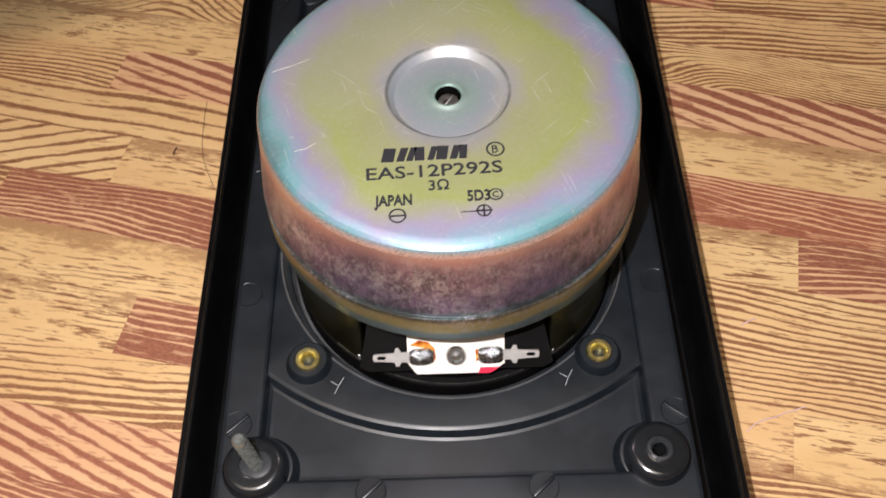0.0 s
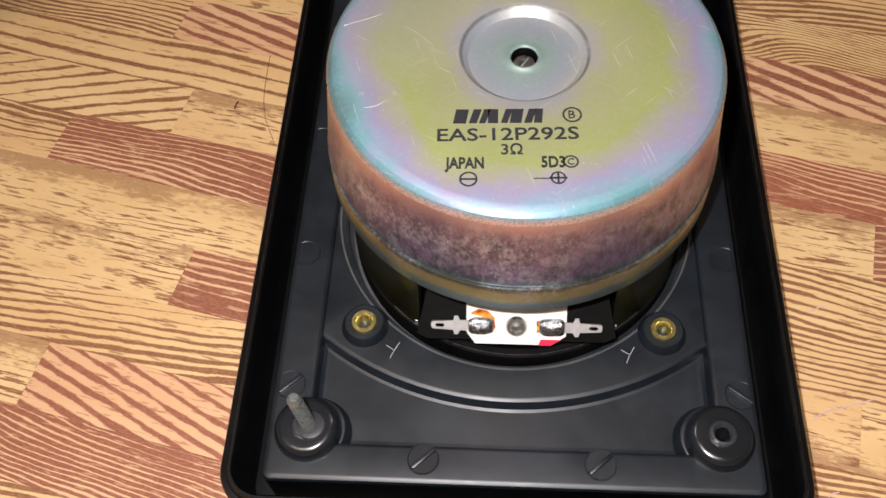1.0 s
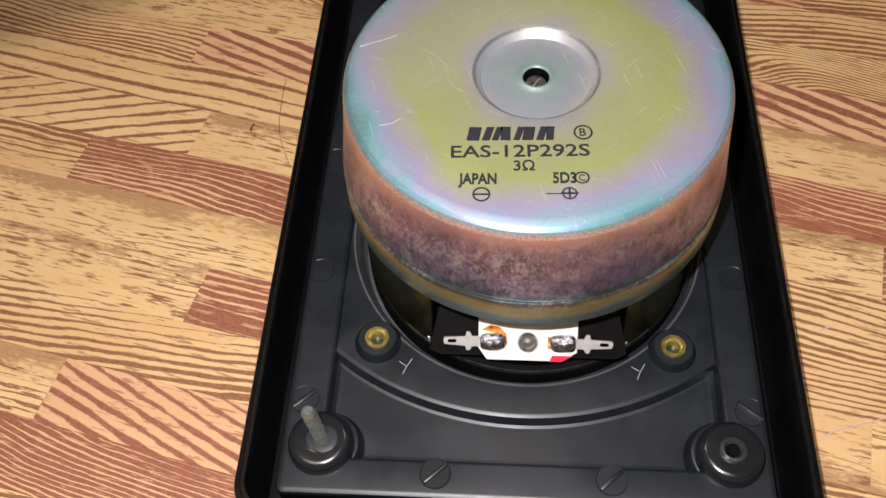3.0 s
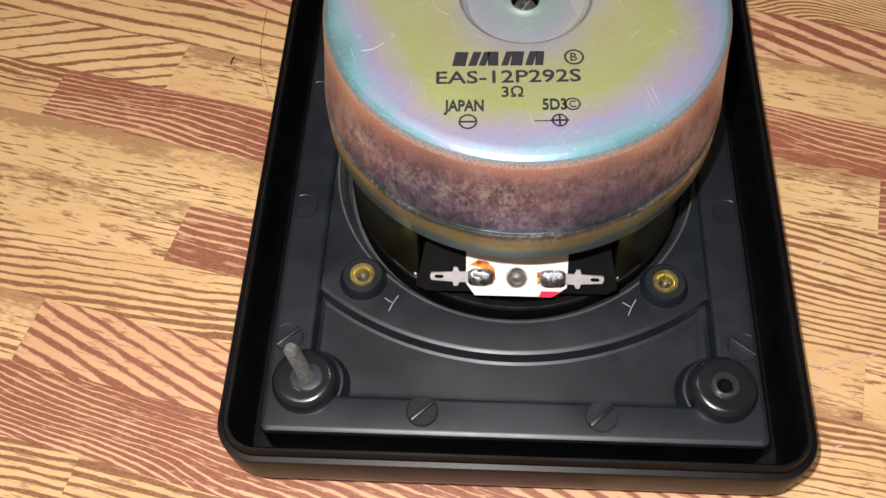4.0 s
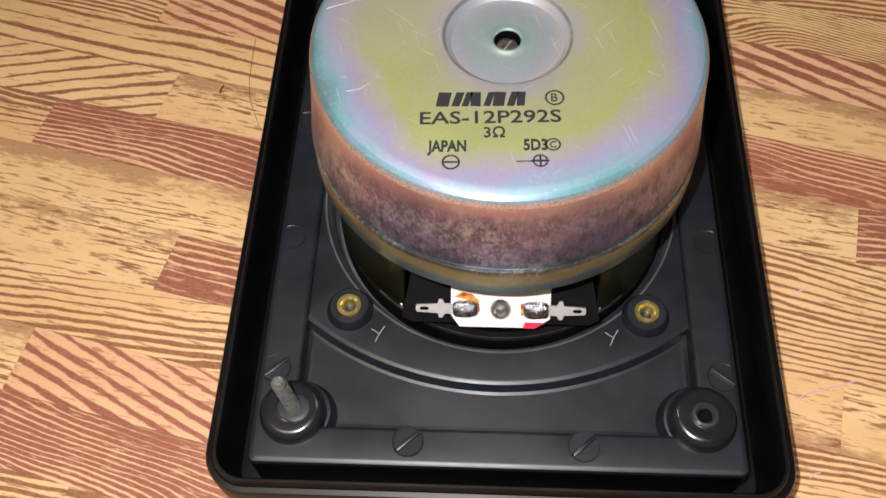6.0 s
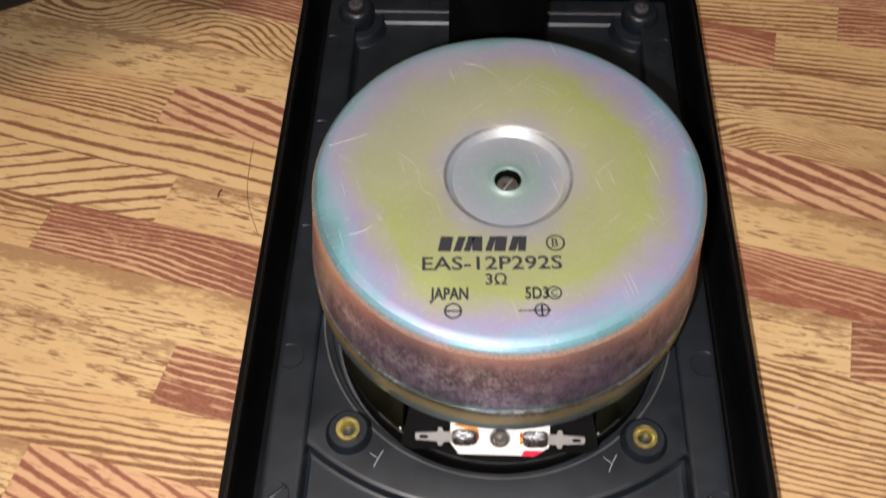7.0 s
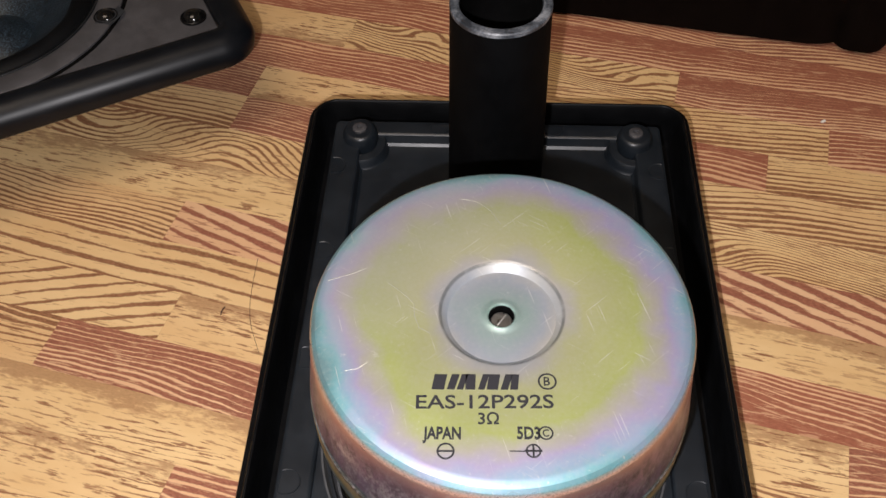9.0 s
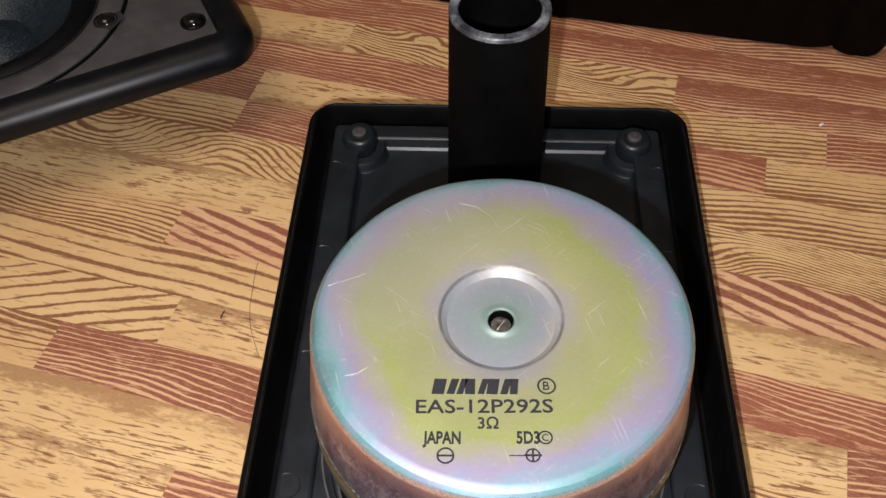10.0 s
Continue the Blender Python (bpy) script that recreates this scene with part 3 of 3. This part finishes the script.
# ---- the driver, magnet upwards ----
DX, DY = 0.016, 0.0
driver = thing("loudspeaker_driver", (DX, DY, 0), "loudspeaker driver with rainbow zinc-plated magnet cover, seated magnet up", "loudspeaker")
ZT = 1.762
can = part("magnet_cover_side", lathe([(0.900, 1.254), (0.986, 1.254), (0.998, 1.260), (1.002, 1.280), (0.972, 1.50), (0.952, 1.66), (0.949, 1.694)], DX, DY, 128), M_side, driver, "scuffed purple-brown plated side")
part("magnet_cover_top", lathe([(0.949, 1.694), (0.946, 1.715), (0.935, 1.737), (0.916, 1.753), (0.888, ZT - 0.001), (0.870, ZT), (0.318, ZT), (0.309, ZT - 0.002), (0.300, ZT - 0.006), (0.272, ZT - 0.040), (0.267, ZT - 0.046), (0.260, ZT - 0.046), (0.112, ZT - 0.046), (0.104, ZT - 0.0455), (0.090, ZT - 0.042),
                                (0.078, ZT - 0.037), (0.070, ZT - 0.037), (0.064, ZT - 0.046)], DX, DY, 128), M_top, driver, "yellow, lilac and teal plated top with a round dimple", 22)
# bore wall in near-black, the hole's shade given as colour
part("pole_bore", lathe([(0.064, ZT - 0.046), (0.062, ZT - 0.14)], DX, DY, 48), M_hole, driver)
part("pole_end", lathe([(0.064, ZT - 0.12), (0.055, ZT - 0.11), (0.050, ZT - 0.085), (0.002, ZT - 0.085)], DX, DY, 32), M_steel, driver, "dull steel screw end")
part("pole_slot", box(DX, DY, ZT - 0.084, 0.08, 0.006, 0.006, 0.001, Matrix.Rotation(radians(58), 4, "Z")), M_tin, driver)
part("magnet_ring", lathe([(0.86, 1.044), (0.985, 1.046), (1.006, 1.052), (1.014, 1.066), (1.009, 1.238), (1.006, 1.247), (0.990, 1.2475), (0.90, 1.248)], DX, DY, 128), M_side, driver, "yellow-green plated lower ring")


def sector(profile, a0, a1, n):
    bm = bmesh.new()
    rows = [[(DX + r * math.cos(a0 + (a1 - a0) * i / n), DY + r * math.sin(a0 + (a1 - a0) * i / n), z) for i in range(n + 1)] for r, z in profile]
    loft(bm, rows, False)
    return bm


WIN = radians(34.5)
part("basket", sector([(0.90, 1.046), (0.905, 0.98), (0.915, 0.66), (0.935, 0.47), (0.95, 0.44), (0.955, 0.43), (0.955, 0.40), (0.93, 0.42), (0.895, 0.64), (0.885, 1.07)], -math.pi / 2 + WIN, 1.5 * math.pi - WIN, 96), M_basket, driver, "dark olive plated steel basket")
part("basket_foot", lathe([(0.90, 0.36), (0.905, 0.415), (0.92, 0.428), (0.955, 0.428), (0.967, 0.418), (0.970, 0.27)], DX, DY, 96), M_gasket, driver, "black gasket edge")
part("hole_edge", lathe([(0.90, 0.235), (0.975, 0.245), (1.000, 0.29), (1.024, 0.395), (1.030, Z_SEAT + 0.003), (1.038, Z_SEAT + 0.004), (1.042, Z_SEAT + 0.001)], 0.005, DY, 160), M_fuzz, baffle, "fibrous grey sealing edge round the driver hole")
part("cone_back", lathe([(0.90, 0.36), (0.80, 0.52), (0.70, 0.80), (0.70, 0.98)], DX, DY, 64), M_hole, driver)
part("worn_basket_edge", sector([(0.952, 0.426), (0.955, 0.433), (0.960, 0.433), (0.964, 0.424)], -math.pi / 2 - WIN * 1.3, -math.pi / 2 + WIN * 1.3, 40), M_pole, driver, "scraped bright lower edge of the basket")
for a in (-math.pi / 2 - WIN, -math.pi / 2 + WIN):
    bx, by = DX + 0.958 * math.cos(a), DY + 0.958 * math.sin(a)
    part("raw_corner", box(bx, by, 0.462, 0.010, 0.016, 0.05, 0.003, Matrix.Rotation(a, 4, "Z")), M_tin, driver, "bright raw metal corner of the basket")
TILT = Matrix.Rotation(radians(50), 4, "X")


def on_board(bm, x, d, h):
    """Sets a flat piece on the tilted terminal board: x across, d up the board, h above it."""
    bmesh.ops.transform(bm, matrix=Matrix.Translation((DX, -0.885, 0.635)) @ TILT @ Matrix.Translation((x, d, h)), verts=bm.verts)
    return bm


backing = part("terminal_backing", on_board(slab([(-0.525, -0.055), (-0.47, -0.085), (0.47, -0.085), (0.525, -0.055), (0.47, 0.20), (-0.47, 0.20)], -0.02, 0.0), 0, 0, -0.004), M_gasket, driver, "black fibre backing")
board = part("terminal_board", on_board(slab([(-0.215, -0.098), (0.185, -0.098), (0.262, -0.045), (0.262, 0.19), (-0.262, 0.19), (-0.262, -0.03)], 0.0, 0.022, 0.004), 0, 0, 0), M_board, driver, "white fibre terminal board with burnt flux")
part("rivet", on_board(lathe([(0.056, 0.0), (0.056, 0.014), (0.048, 0.026), (0.034, 0.026), (0.028, 0.016), (0.012, 0.018), (0.001, 0.02)], 0, 0, 32), 0.0, 0.012, 0.022), M_steel, board, "steel hollow rivet")
for s in (-1, 1):
    lug = slab([(0.440, -0.022), (0.447, -0.010), (0.447, 0.010), (0.440, 0.022), (0.33, 0.025), (0.325, 0.052), (0.305, 0.052), (0.295, 0.027), (0.20, 0.030), (0.20, -0.030), (0.295, -0.027), (0.305, -0.052), (0.325, -0.052), (0.33, -0.025)], 0.0, 0.012, 0.002)
    if s < 0:
        bmesh.ops.scale(lug, vec=(-1, 1, 1), verts=lug.verts)
    ob = part("solder_lug", on_board(lug, 0, 0.012, 0.026), M_tin, board, "tinned solder lug")
    # a dark plate on the lug, standing for its shaded hole
    eye = slab([(0.384, -0.009), (0.418, -0.009), (0.426, 0), (0.418, 0.009), (0.384, 0.009), (0.376, 0)], 0.0, 0.0135)
    if s < 0:
        bmesh.ops.scale(eye, vec=(-1, 1, 1), verts=eye.verts)
    part("lug_hole", on_board(eye, 0, 0.012, 0.026), M_hole, board)
    blob = bmesh.new()
    bmesh.ops.create_icosphere(blob, subdivisions=3, radius=1.0)
    for v in blob.verts:
        v.co = Vector((v.co.x * 0.082, v.co.y * 0.056, v.co.z * 0.030)) * (1 + 0.16 * noise.noise(v.co * 2.1 + Vector((s * 5, 0, 0))))
        v.co.x = max(-0.066, min(0.066, v.co.x))
        v.co.y = max(-0.044, min(0.044, v.co.y))
    part("solder_blob", on_board(blob, s * 0.185, 0.012, 0.034), M_solder, board, "dull lumpy solder joint")
flux = [(-0.245, 0.075), (-0.20, 0.102), (-0.15, 0.092), (-0.115, 0.055), (-0.108, 0.0), (-0.125, -0.035), (-0.135, 0.01), (-0.148, 0.05), (-0.19, 0.062)]
part("burnt_flux", on_board(slab(flux, 0.022, 0.0245), 0, 0, 0), M_flux, board, "orange burnt flux stain")
part("burnt_flux", on_board(slab([(0.105, 0.04), (0.118, 0.045), (0.12, -0.02), (0.108, -0.03)], 0.022, 0.0245), 0, 0, 0), M_flux, board, "orange burnt flux stain")
part("red_paint_mark", on_board(slab([(0.118, -0.0975), (0.183, -0.0975), (0.235, -0.064), (0.13, -0.064)], 0.022, 0.0250), 0, 0, 0), M_red, board, "red paint dab marking polarity")

# printing on the magnet cover
TURN, ZI = 1.6, ZT + 0.0008


def ink(name, bm, label=""):
    return part(name, bm, M_ink, driver, label, 0)


ink("model_code", bake_text("EAS-12P292S", 0.098, -0.378, -0.549, ZI, 2.3, 1.20, 0.0012), "printed model code EAS-12P292S")
ink("impedance_mark", bake_text("3\u03a9", 0.080, -0.090, -0.616, ZI, TURN, 1.0, 0.0012), "printed impedance 3 ohm")
ink("origin_mark", bake_text("JAPAN", 0.083, -0.325, -0.697, ZI, TURN, 0.70, 0.0028), "printed word JAPAN")
ink("date_mark", bake_text("5D3", 0.083, 0.087, -0.682, ZI, TURN, 0.74, 0.0026), "printed lot code")


def ring_mark(x, y, r, w):
    bm = bmesh.new()
    loft(bm, [circle(x, y, ZI + 0.0015, r, 32), circle(x, y, ZI + 0.0015, r - w, 32)])
    return bm


def bar(x, y, sx, sy, turn=TURN):
    return box(x, y, ZI + 0.001, sx, sy, 0.002, 0, Matrix.Rotation(radians(turn), 4, "Z"))


ink("circled_letter", ring_mark(0.228, -0.388, 0.044, 0.009))
ink("circled_letter", bake_text("B", 0.064, 0.208, -0.409, ZI, TURN, 0.95, 0.0006))
ink("circled_letter", ring_mark(0.216, -0.650, 0.034, 0.008))
ink("circled_letter", bake_text("C", 0.05, 0.200, -0.667, ZI, TURN, 0.9, 0.0006))
ink("minus_sign", ring_mark(-0.226, -0.753, 0.040, 0.009), "printed circled minus sign")
ink("minus_sign", bar(-0.226, -0.753, 0.074, 0.009))
ink("plus_sign", ring_mark(0.160, -0.738, 0.034, 0.008), "printed circled plus sign")
ink("plus_sign", bar(0.160, -0.738, 0.078, 0.009))
ink("plus_sign", bar(0.160, -0.738, 0.009, 0.062))
ink("smudged_line", bar(0.095, -0.742, 0.08, 0.005))
# long scratches rubbed bright through the plating
for pts in (((-0.553, 0.150), (-0.482, 0.095), (-0.452, 0.066), (-0.415, 0.025), (-0.410, -0.045), (-0.383, -0.110), (-0.330, -0.140)), ((-0.209, 0.724), (-0.117, 0.702), (-0.046, 0.641), (0.006, 0.552)),
            ((-0.616, -0.315), (-0.660, -0.350), (-0.715, -0.362)), ((-0.86, 0.155), (-0.74, 0.205), (-0.68, 0.235))):
    part("scratch", rod([(x, y, ZT - 0.0006) for x, y in pts], 0.0020, 5), M_rubbed, driver, "pale meandering scratch")
# the maker's mark as a row of plain slanted strokes
x0 = -0.305
for wide, gap, lean in ((0.058, 0.012, 0.012), (0.036, 0.010, 0.022), (0.030, 0.010, 0.022), (0.046, 0.012, 0.0), (0.030, 0.010, 0.022), (0.052, 0.012, 0.010), (0.034, 0.010, 0.022), (0.036, 0.0, 0.006)):
    ya = -0.447 + (x0 + 0.3) * 0.03
    ink("maker_mark", slab([(x0, ya), (x0 + wide, ya), (x0 + wide + lean, ya + 0.081), (x0 + lean, ya + 0.081)], ZI - 0.002, ZI + 0.0015), "plain printed stroke of the maker's mark")
    x0 += wide + gap


# ---- threaded bolt standing in a boss ----
bolt = thing("threaded_bolt", (-1.030, -1.430, 0.45), "greyish steel threaded bolt standing askew in a screw boss", "bolt")
prof, zz = [], 0.0
while zz < 0.50:
    prof += [(0.021, zz), (0.038, zz + 0.016)]
    zz += 0.034
prof += [(0.034, zz), (0.026, zz + 0.012), (0.018, zz + 0.004), (0.002, zz + 0.004)]
bm = lathe(prof, 0, 0, 24)
bmesh.ops.transform(bm, matrix=Matrix.Translation((-1.028, -1.430, 0.44)) @ Matrix.Rotation(radians(3), 4, "X") @ Matrix.Rotation(radians(-1), 4, "Y"), verts=bm.verts)
part("shank", bm, M_bolt, bolt)
part("thread_collar", lathe([(0.08, 0.53), (0.072, 0.540), (0.055, 0.545), (0.030, 0.545)], -1.028, -1.430, 20), M_chip, bolt, "chipped grey plastic round the shank")


# ---- the other loudspeaker, face up ----
def second_speaker():
    """Built in its own frame: x along the short side, y along the long side, inner corner at the origin's lower left."""
    ob = new("bookshelf_speaker")
    tagged(ob, "black bookshelf speaker lying face up, bezel rounded, bluish cone", "speaker")
    fz, w, l = 1.0, 2.38, 4.2
    m = pose(0, 0, 0, 0, 0, 118.5)
    m.translation = Vector((-2.165, 3.10, 0)) * U
    ob.matrix_basis = m

    def add(name, bm, mat, label="", parent=None):
        for v in bm.verts:
            v.co *= U
        bmesh.ops.recalc_face_normals(bm, faces=bm.faces)
        data = bpy.data.meshes.new(name)
        bm.to_mesh(data)
        bm.free()
        for p in data.polygons:
            p.use_smooth = True
        data.set_sharp_from_angle(angle=radians(35))
        data.materials.append(mat)
        o = new(name, data)
        o.parent = parent or ob
        if label:
            tagged(o, label)
        return o

    cx, cy, hx, hy = w / 2, l / 2, w / 2, l / 2
    bz = [(-0.03, fz - 0.03), (0.0, fz - 0.02), (0.010, fz + 0.008), (0.035, fz + 0.025), (0.08, fz + 0.035), (0.15, fz + 0.025), (0.20, fz - 0.005), (0.245, fz - 0.055), (0.265, fz - 0.12), (0.25, fz - 0.19), (0.20, fz - 0.235), (0.10, fz - 0.26)]
    add("bezel", sweep(bz, cx, cy, hx, hy, 0.05, False, 10), M_grille, "thick rounded satin black bezel")
    add("cabinet", sweep([(0.12, fz - 0.255), (-0.15, fz - 0.28), (-0.55, 0.35), (-0.84, 0.03), (-0.88, 0.0)], cx, cy, hx, hy, 0.95, False, 10), M_cab, "black cabinet tapering to its back")
    wx, wy = 1.18, 1.68
    bm = bmesh.new()
    corners = [(-0.005, -0.005), (w + 0.005, -0.005), (w + 0.005, l + 0.005), (-0.005, l + 0.005)]
    angles = sorted([2 * math.pi * i / 160 for i in range(160)] + [math.atan2(y - wy, x - wx) % (2 * math.pi) for x, y in corners])
    inner, outer = [], []
    for a in angles:
        c, s = math.cos(a), math.sin(a)
        reach = min((w + 0.005 - wx if c > 0 else wx + 0.005) / max(abs(c), 1e-9), (l + 0.005 - wy if s > 0 else wy + 0.005) / max(abs(s), 1e-9))
        inner.append((wx + 0.98 * c, wy + 0.98 * s, fz - 0.024))
        outer.append((wx + reach * c, wy + reach * s, fz - 0.024))
    loft(bm, [inner, outer])
    add("face_panel", bm, M_face, "dark grey face panel")
    add("driver_frame", lathe([(1.185, fz - 0.03), (1.184, fz - 0.006), (1.165, fz + 0.004), (1.0, fz + 0.004), (0.985, fz - 0.002), (0.965, fz - 0.03)], wx, wy, 96), M_face, "grey round driver frame")
    add("frame_gap", lathe([(1.215, fz - 0.0235), (1.205, fz - 0.018), (1.186, fz - 0.018)], wx, wy, 96), M_hole, "dark joint round the driver frame")
    add("frame_lip", lathe([(0.992, fz + 0.003), (0.988, fz + 0.012), (0.978, fz + 0.012), (0.972, fz - 0.004)], wx, wy, 96), M_boss, "glossy inner lip")
    add("surround", lathe([(0.985, fz - 0.01), (0.965, fz + 0.006), (0.945, fz - 0.002), (0.93, fz + 0.01), (0.89, fz + 0.03), (0.84, fz + 0.03), (0.79, fz + 0.0), (0.75, fz - 0.04)], wx, wy, 96), M_rubber, "black rubber surround")
    add("cone", lathe([(0.76, fz - 0.04), (0.58, fz - 0.16), (0.32, fz - 0.34), (0.30, fz - 0.33), (0.19, fz - 0.25), (0.002, fz - 0.22)], wx, wy, 96), M_cone, "bluish-grey speckled cone")
    for x, y in ((0.245, 0.145),):
        s = add("screw", lathe([(0.102, fz - 0.026), (0.102, fz - 0.010), (0.094, fz - 0.004), (0.080, fz - 0.012)], x, y, 32), M_black, "black cross-head screw")
        add("screw_head", lathe([(0.080, fz - 0.014), (0.070, fz + 0.012), (0.042, fz + 0.032), (0.001, fz + 0.038)], x, y, 32), M_gloss, "glossy domed head", s)
    for x, y in ((0.553, 0.762),):
        add("notch", slab([(x - 0.135, y - 0.02), (x - 0.02, y - 0.15), (x + 0.075, y - 0.115), (x - 0.055, y + 0.10)], fz + 0.0045, fz + 0.007), M_chip, "pale cut notch in the driver frame")
        s = add("screw", lathe([(0.098, fz + 0.003), (0.090, fz + 0.012), (0.076, fz + 0.002)], x, y, 32), M_black, "black cross-head screw in a notch")
        add("screw_head", lathe([(0.076, fz + 0.0), (0.066, fz + 0.022), (0.038, fz + 0.040), (0.001, fz + 0.046)], x, y, 32), M_gloss, "glossy domed head", s)
    return ob


second_speaker()


# ---- the cabinet shell behind ----
def cabinet_shell():
    ob = new("speaker_cabinet")
    tagged(ob, "black plastic speaker cabinet shell standing on the floor behind the baffle", "speaker part")
    m = pose(0, 0, 0, 0, 0, -10.4)
    m.translation = Vector((-1.19, 4.912, 0)) * U
    ob.matrix_basis = m

    def add(name, bm, mat, label=""):
        for v in bm.verts:
            v.co *= U
        bmesh.ops.recalc_face_normals(bm, faces=bm.faces)
        data = bpy.data.meshes.new(name)
        bm.to_mesh(data)
        bm.free()
        for p in data.polygons:
            p.use_smooth = True
        data.set_sharp_from_angle(angle=radians(35))
        data.materials.append(mat)
        o = new(name, data)
        o.parent = ob
        if label:
            tagged(o, label)
        return o

    ln, dp, hg = 4.75, 2.9, 2.7
    body = bmesh.new()
    loops = [rounded(ln / 2, dp / 2, ln / 2 + d, dp / 2 + d, 0.75 + d, z, 12) for d, z in ((-0.12, 0.0), (-0.03, 0.03), (0.0, 0.12), (0.0, hg - 0.12), (-0.03, hg - 0.03), (-0.12, hg))]
    loft(body, loops, True, True, True)
    add("shell", body, M_cab, "matt black moulded shell")
    for x0, x1 in ((ln - 0.50, ln + 0.02),):
        cap = bmesh.new()
        loops = [rounded((x0 + x1) / 2, dp / 2, (x1 - x0) / 2 + d, dp / 2 + 0.03 + d, 0.22 + d, z, 8) for d, z in ((-0.10, 0.005), (-0.03, 0.03), (0.0, 0.11), (0.0, hg - 0.09), (-0.03, hg), (-0.12, hg + 0.03))]
        loft(cap, loops, True, True, True)
        add("end_band", cap, M_cab, "rounded raised end band")
    return ob


cabinet_shell()


# ---- small litter on the floor ----
def litter(name, points, r, mat, label, category):
    ob = part(name, rod([(x, y, r * 0.9 + z) for x, y, z in points], r, 6), mat, None)
    tagged(ob, label, category)


litter("hair", [(-1.79, 1.62, 0), (-1.79, 1.53, 0.004), (-1.787, 1.42, 0.008), (-1.782, 1.31, 0.01), (-1.775, 1.20, 0.01), (-1.757, 1.09, 0.008), (-1.725, 0.98, 0.006), (-1.685, 0.89, 0.003), (-1.635, 0.78, 0)], 0.0016, M_hair, "single dark hair lying on the floor", "hair")
litter("lint", [(-1.955, 1.165, 0), (-1.962, 1.15, 0.004), (-1.969, 1.12, 0.006), (-1.971, 1.095, 0)], 0.005, M_hair, "small dark curl of lint on the floor", "lint")
litter("thread", [(1.70, -1.115, 0), (1.75, -1.075, 0.01), (1.824, -1.048, 0.012), (1.87, -1.04, 0.01), (1.923, -1.018, 0.008), (1.99, -1.0, 0.008), (2.072, -0.972, 0.0)], 0.0038, M_fluff, "pinkish crinkled thread on the floor", "thread")
litter("thread", [(1.715, -1.545, 0), (1.745, -1.525, 0.006), (1.776, -1.518, 0)], 0.0038, M_fluff, "short pinkish thread on the floor", "thread")
litter("thread", [(1.80, -0.42, 0), (1.86, -0.39, 0.006), (1.90, -0.375, 0)], 0.0045, M_fluff, "short pinkish thread on the floor", "thread")
litter("crumb", [(2.745, 3.205, 0), (2.76, 3.215, 0.006), (2.775, 3.225, 0)], 0.012, M_board, "tiny white crumb on the floor", "crumb")


# ---- floor strips, each a piece of its own ----
ANGLE, PITCH, FIRST = -13.0, 0.42, -1.786
WOODS = {k: wood("printed_wood_" + k, k) for k in ("plain", "lined", "close", "red", "flame", "slant", "bold", "rise")}
# strips whose ends and figure are known: row: (end places along the row, kinds between them)
KNOWN = {
    -4: ((-2.2, 1.4), ("lined", "red", "plain")), -3: ((-3.1, 0.6), ("red", "lined", "red")), -2: ((-1.9, 2.3), ("lined", "lined", "red")), -1: ((-3.3, 0.9), ("red", "red", "lined")),
    0: ((-2.56, 1.7), ("plain", "slant", "lined")), 1: ((-3.9, 0.3), ("red", "close", "lined")), 2: ((-1.97, 0.6, 2.17), ("plain", "red", "plain", "plain")), 3: ((-4.2, 1.1), ("lined", "plain", "lined")),
    4: ((-3.28, 1.2), ("lined", "red", "lined")), 5: ((-2.53, 0.4, 2.2), ("rise", "plain", "plain", "red")), 6: ((-4.6, 0.2), ("red", "bold", "red")), 7: ((-2.9, 0.7, 3.2), ("lined", "slant", "plain", "red")),
    8: ((-1.2, 1.0), ("plain", "lined", "slant")), 9: ((-4.4, -0.4), ("plain", "flame", "flame")), 10: ((-2.9, 0.9), ("lined", "red", "lined")), 11: ((-2.9, -0.8, 1.55), ("red", "plain", "red", "close")),
    12: ((-1.1, 2.02), ("red", "close", "red")), 13: ((-2.31, 0.73), ("plain", "flame", "red")), 14: ((-1.3, 2.9), ("red", "red", "lined")), 15: ((-2.0, 1.0), ("red", "red", "red")),
}
rng = random.Random(11)
turn = pose(0, 0, 0, 0, 0, ANGLE)
for row in range(-6, 22):
    if row in KNOWN:
        ends, kinds = KNOWN[row]
    else:
        ends = sorted(rng.uniform(-4, 4) for _ in range(2))
        kinds = [rng.choice(("plain", "lined", "lined", "red", "red", "flame")) for _ in range(3)]
    ends = [-8.5, *ends, 9.0]
    for a, b, kind in zip(ends, ends[1:], kinds):
        ln, wd = b - a - 0.0008, PITCH - 0.0008
        bm = box(0, 0, -0.015, ln, wd, 0.03, 0.0005, None, 1)
        for v in bm.verts:
            v.co *= U
        data = bpy.data.meshes.new("strip")
        bm.to_mesh(data)
        bm.free()
        data.materials.append(WOODS[kind])
        ob = new("strip", data)
        ob.parent = floor
        mid = turn @ Vector(((a + b) / 2, FIRST + PITCH * (row + 0.5), 0))
        ob.matrix_basis = Matrix.Translation(mid * U) @ turn
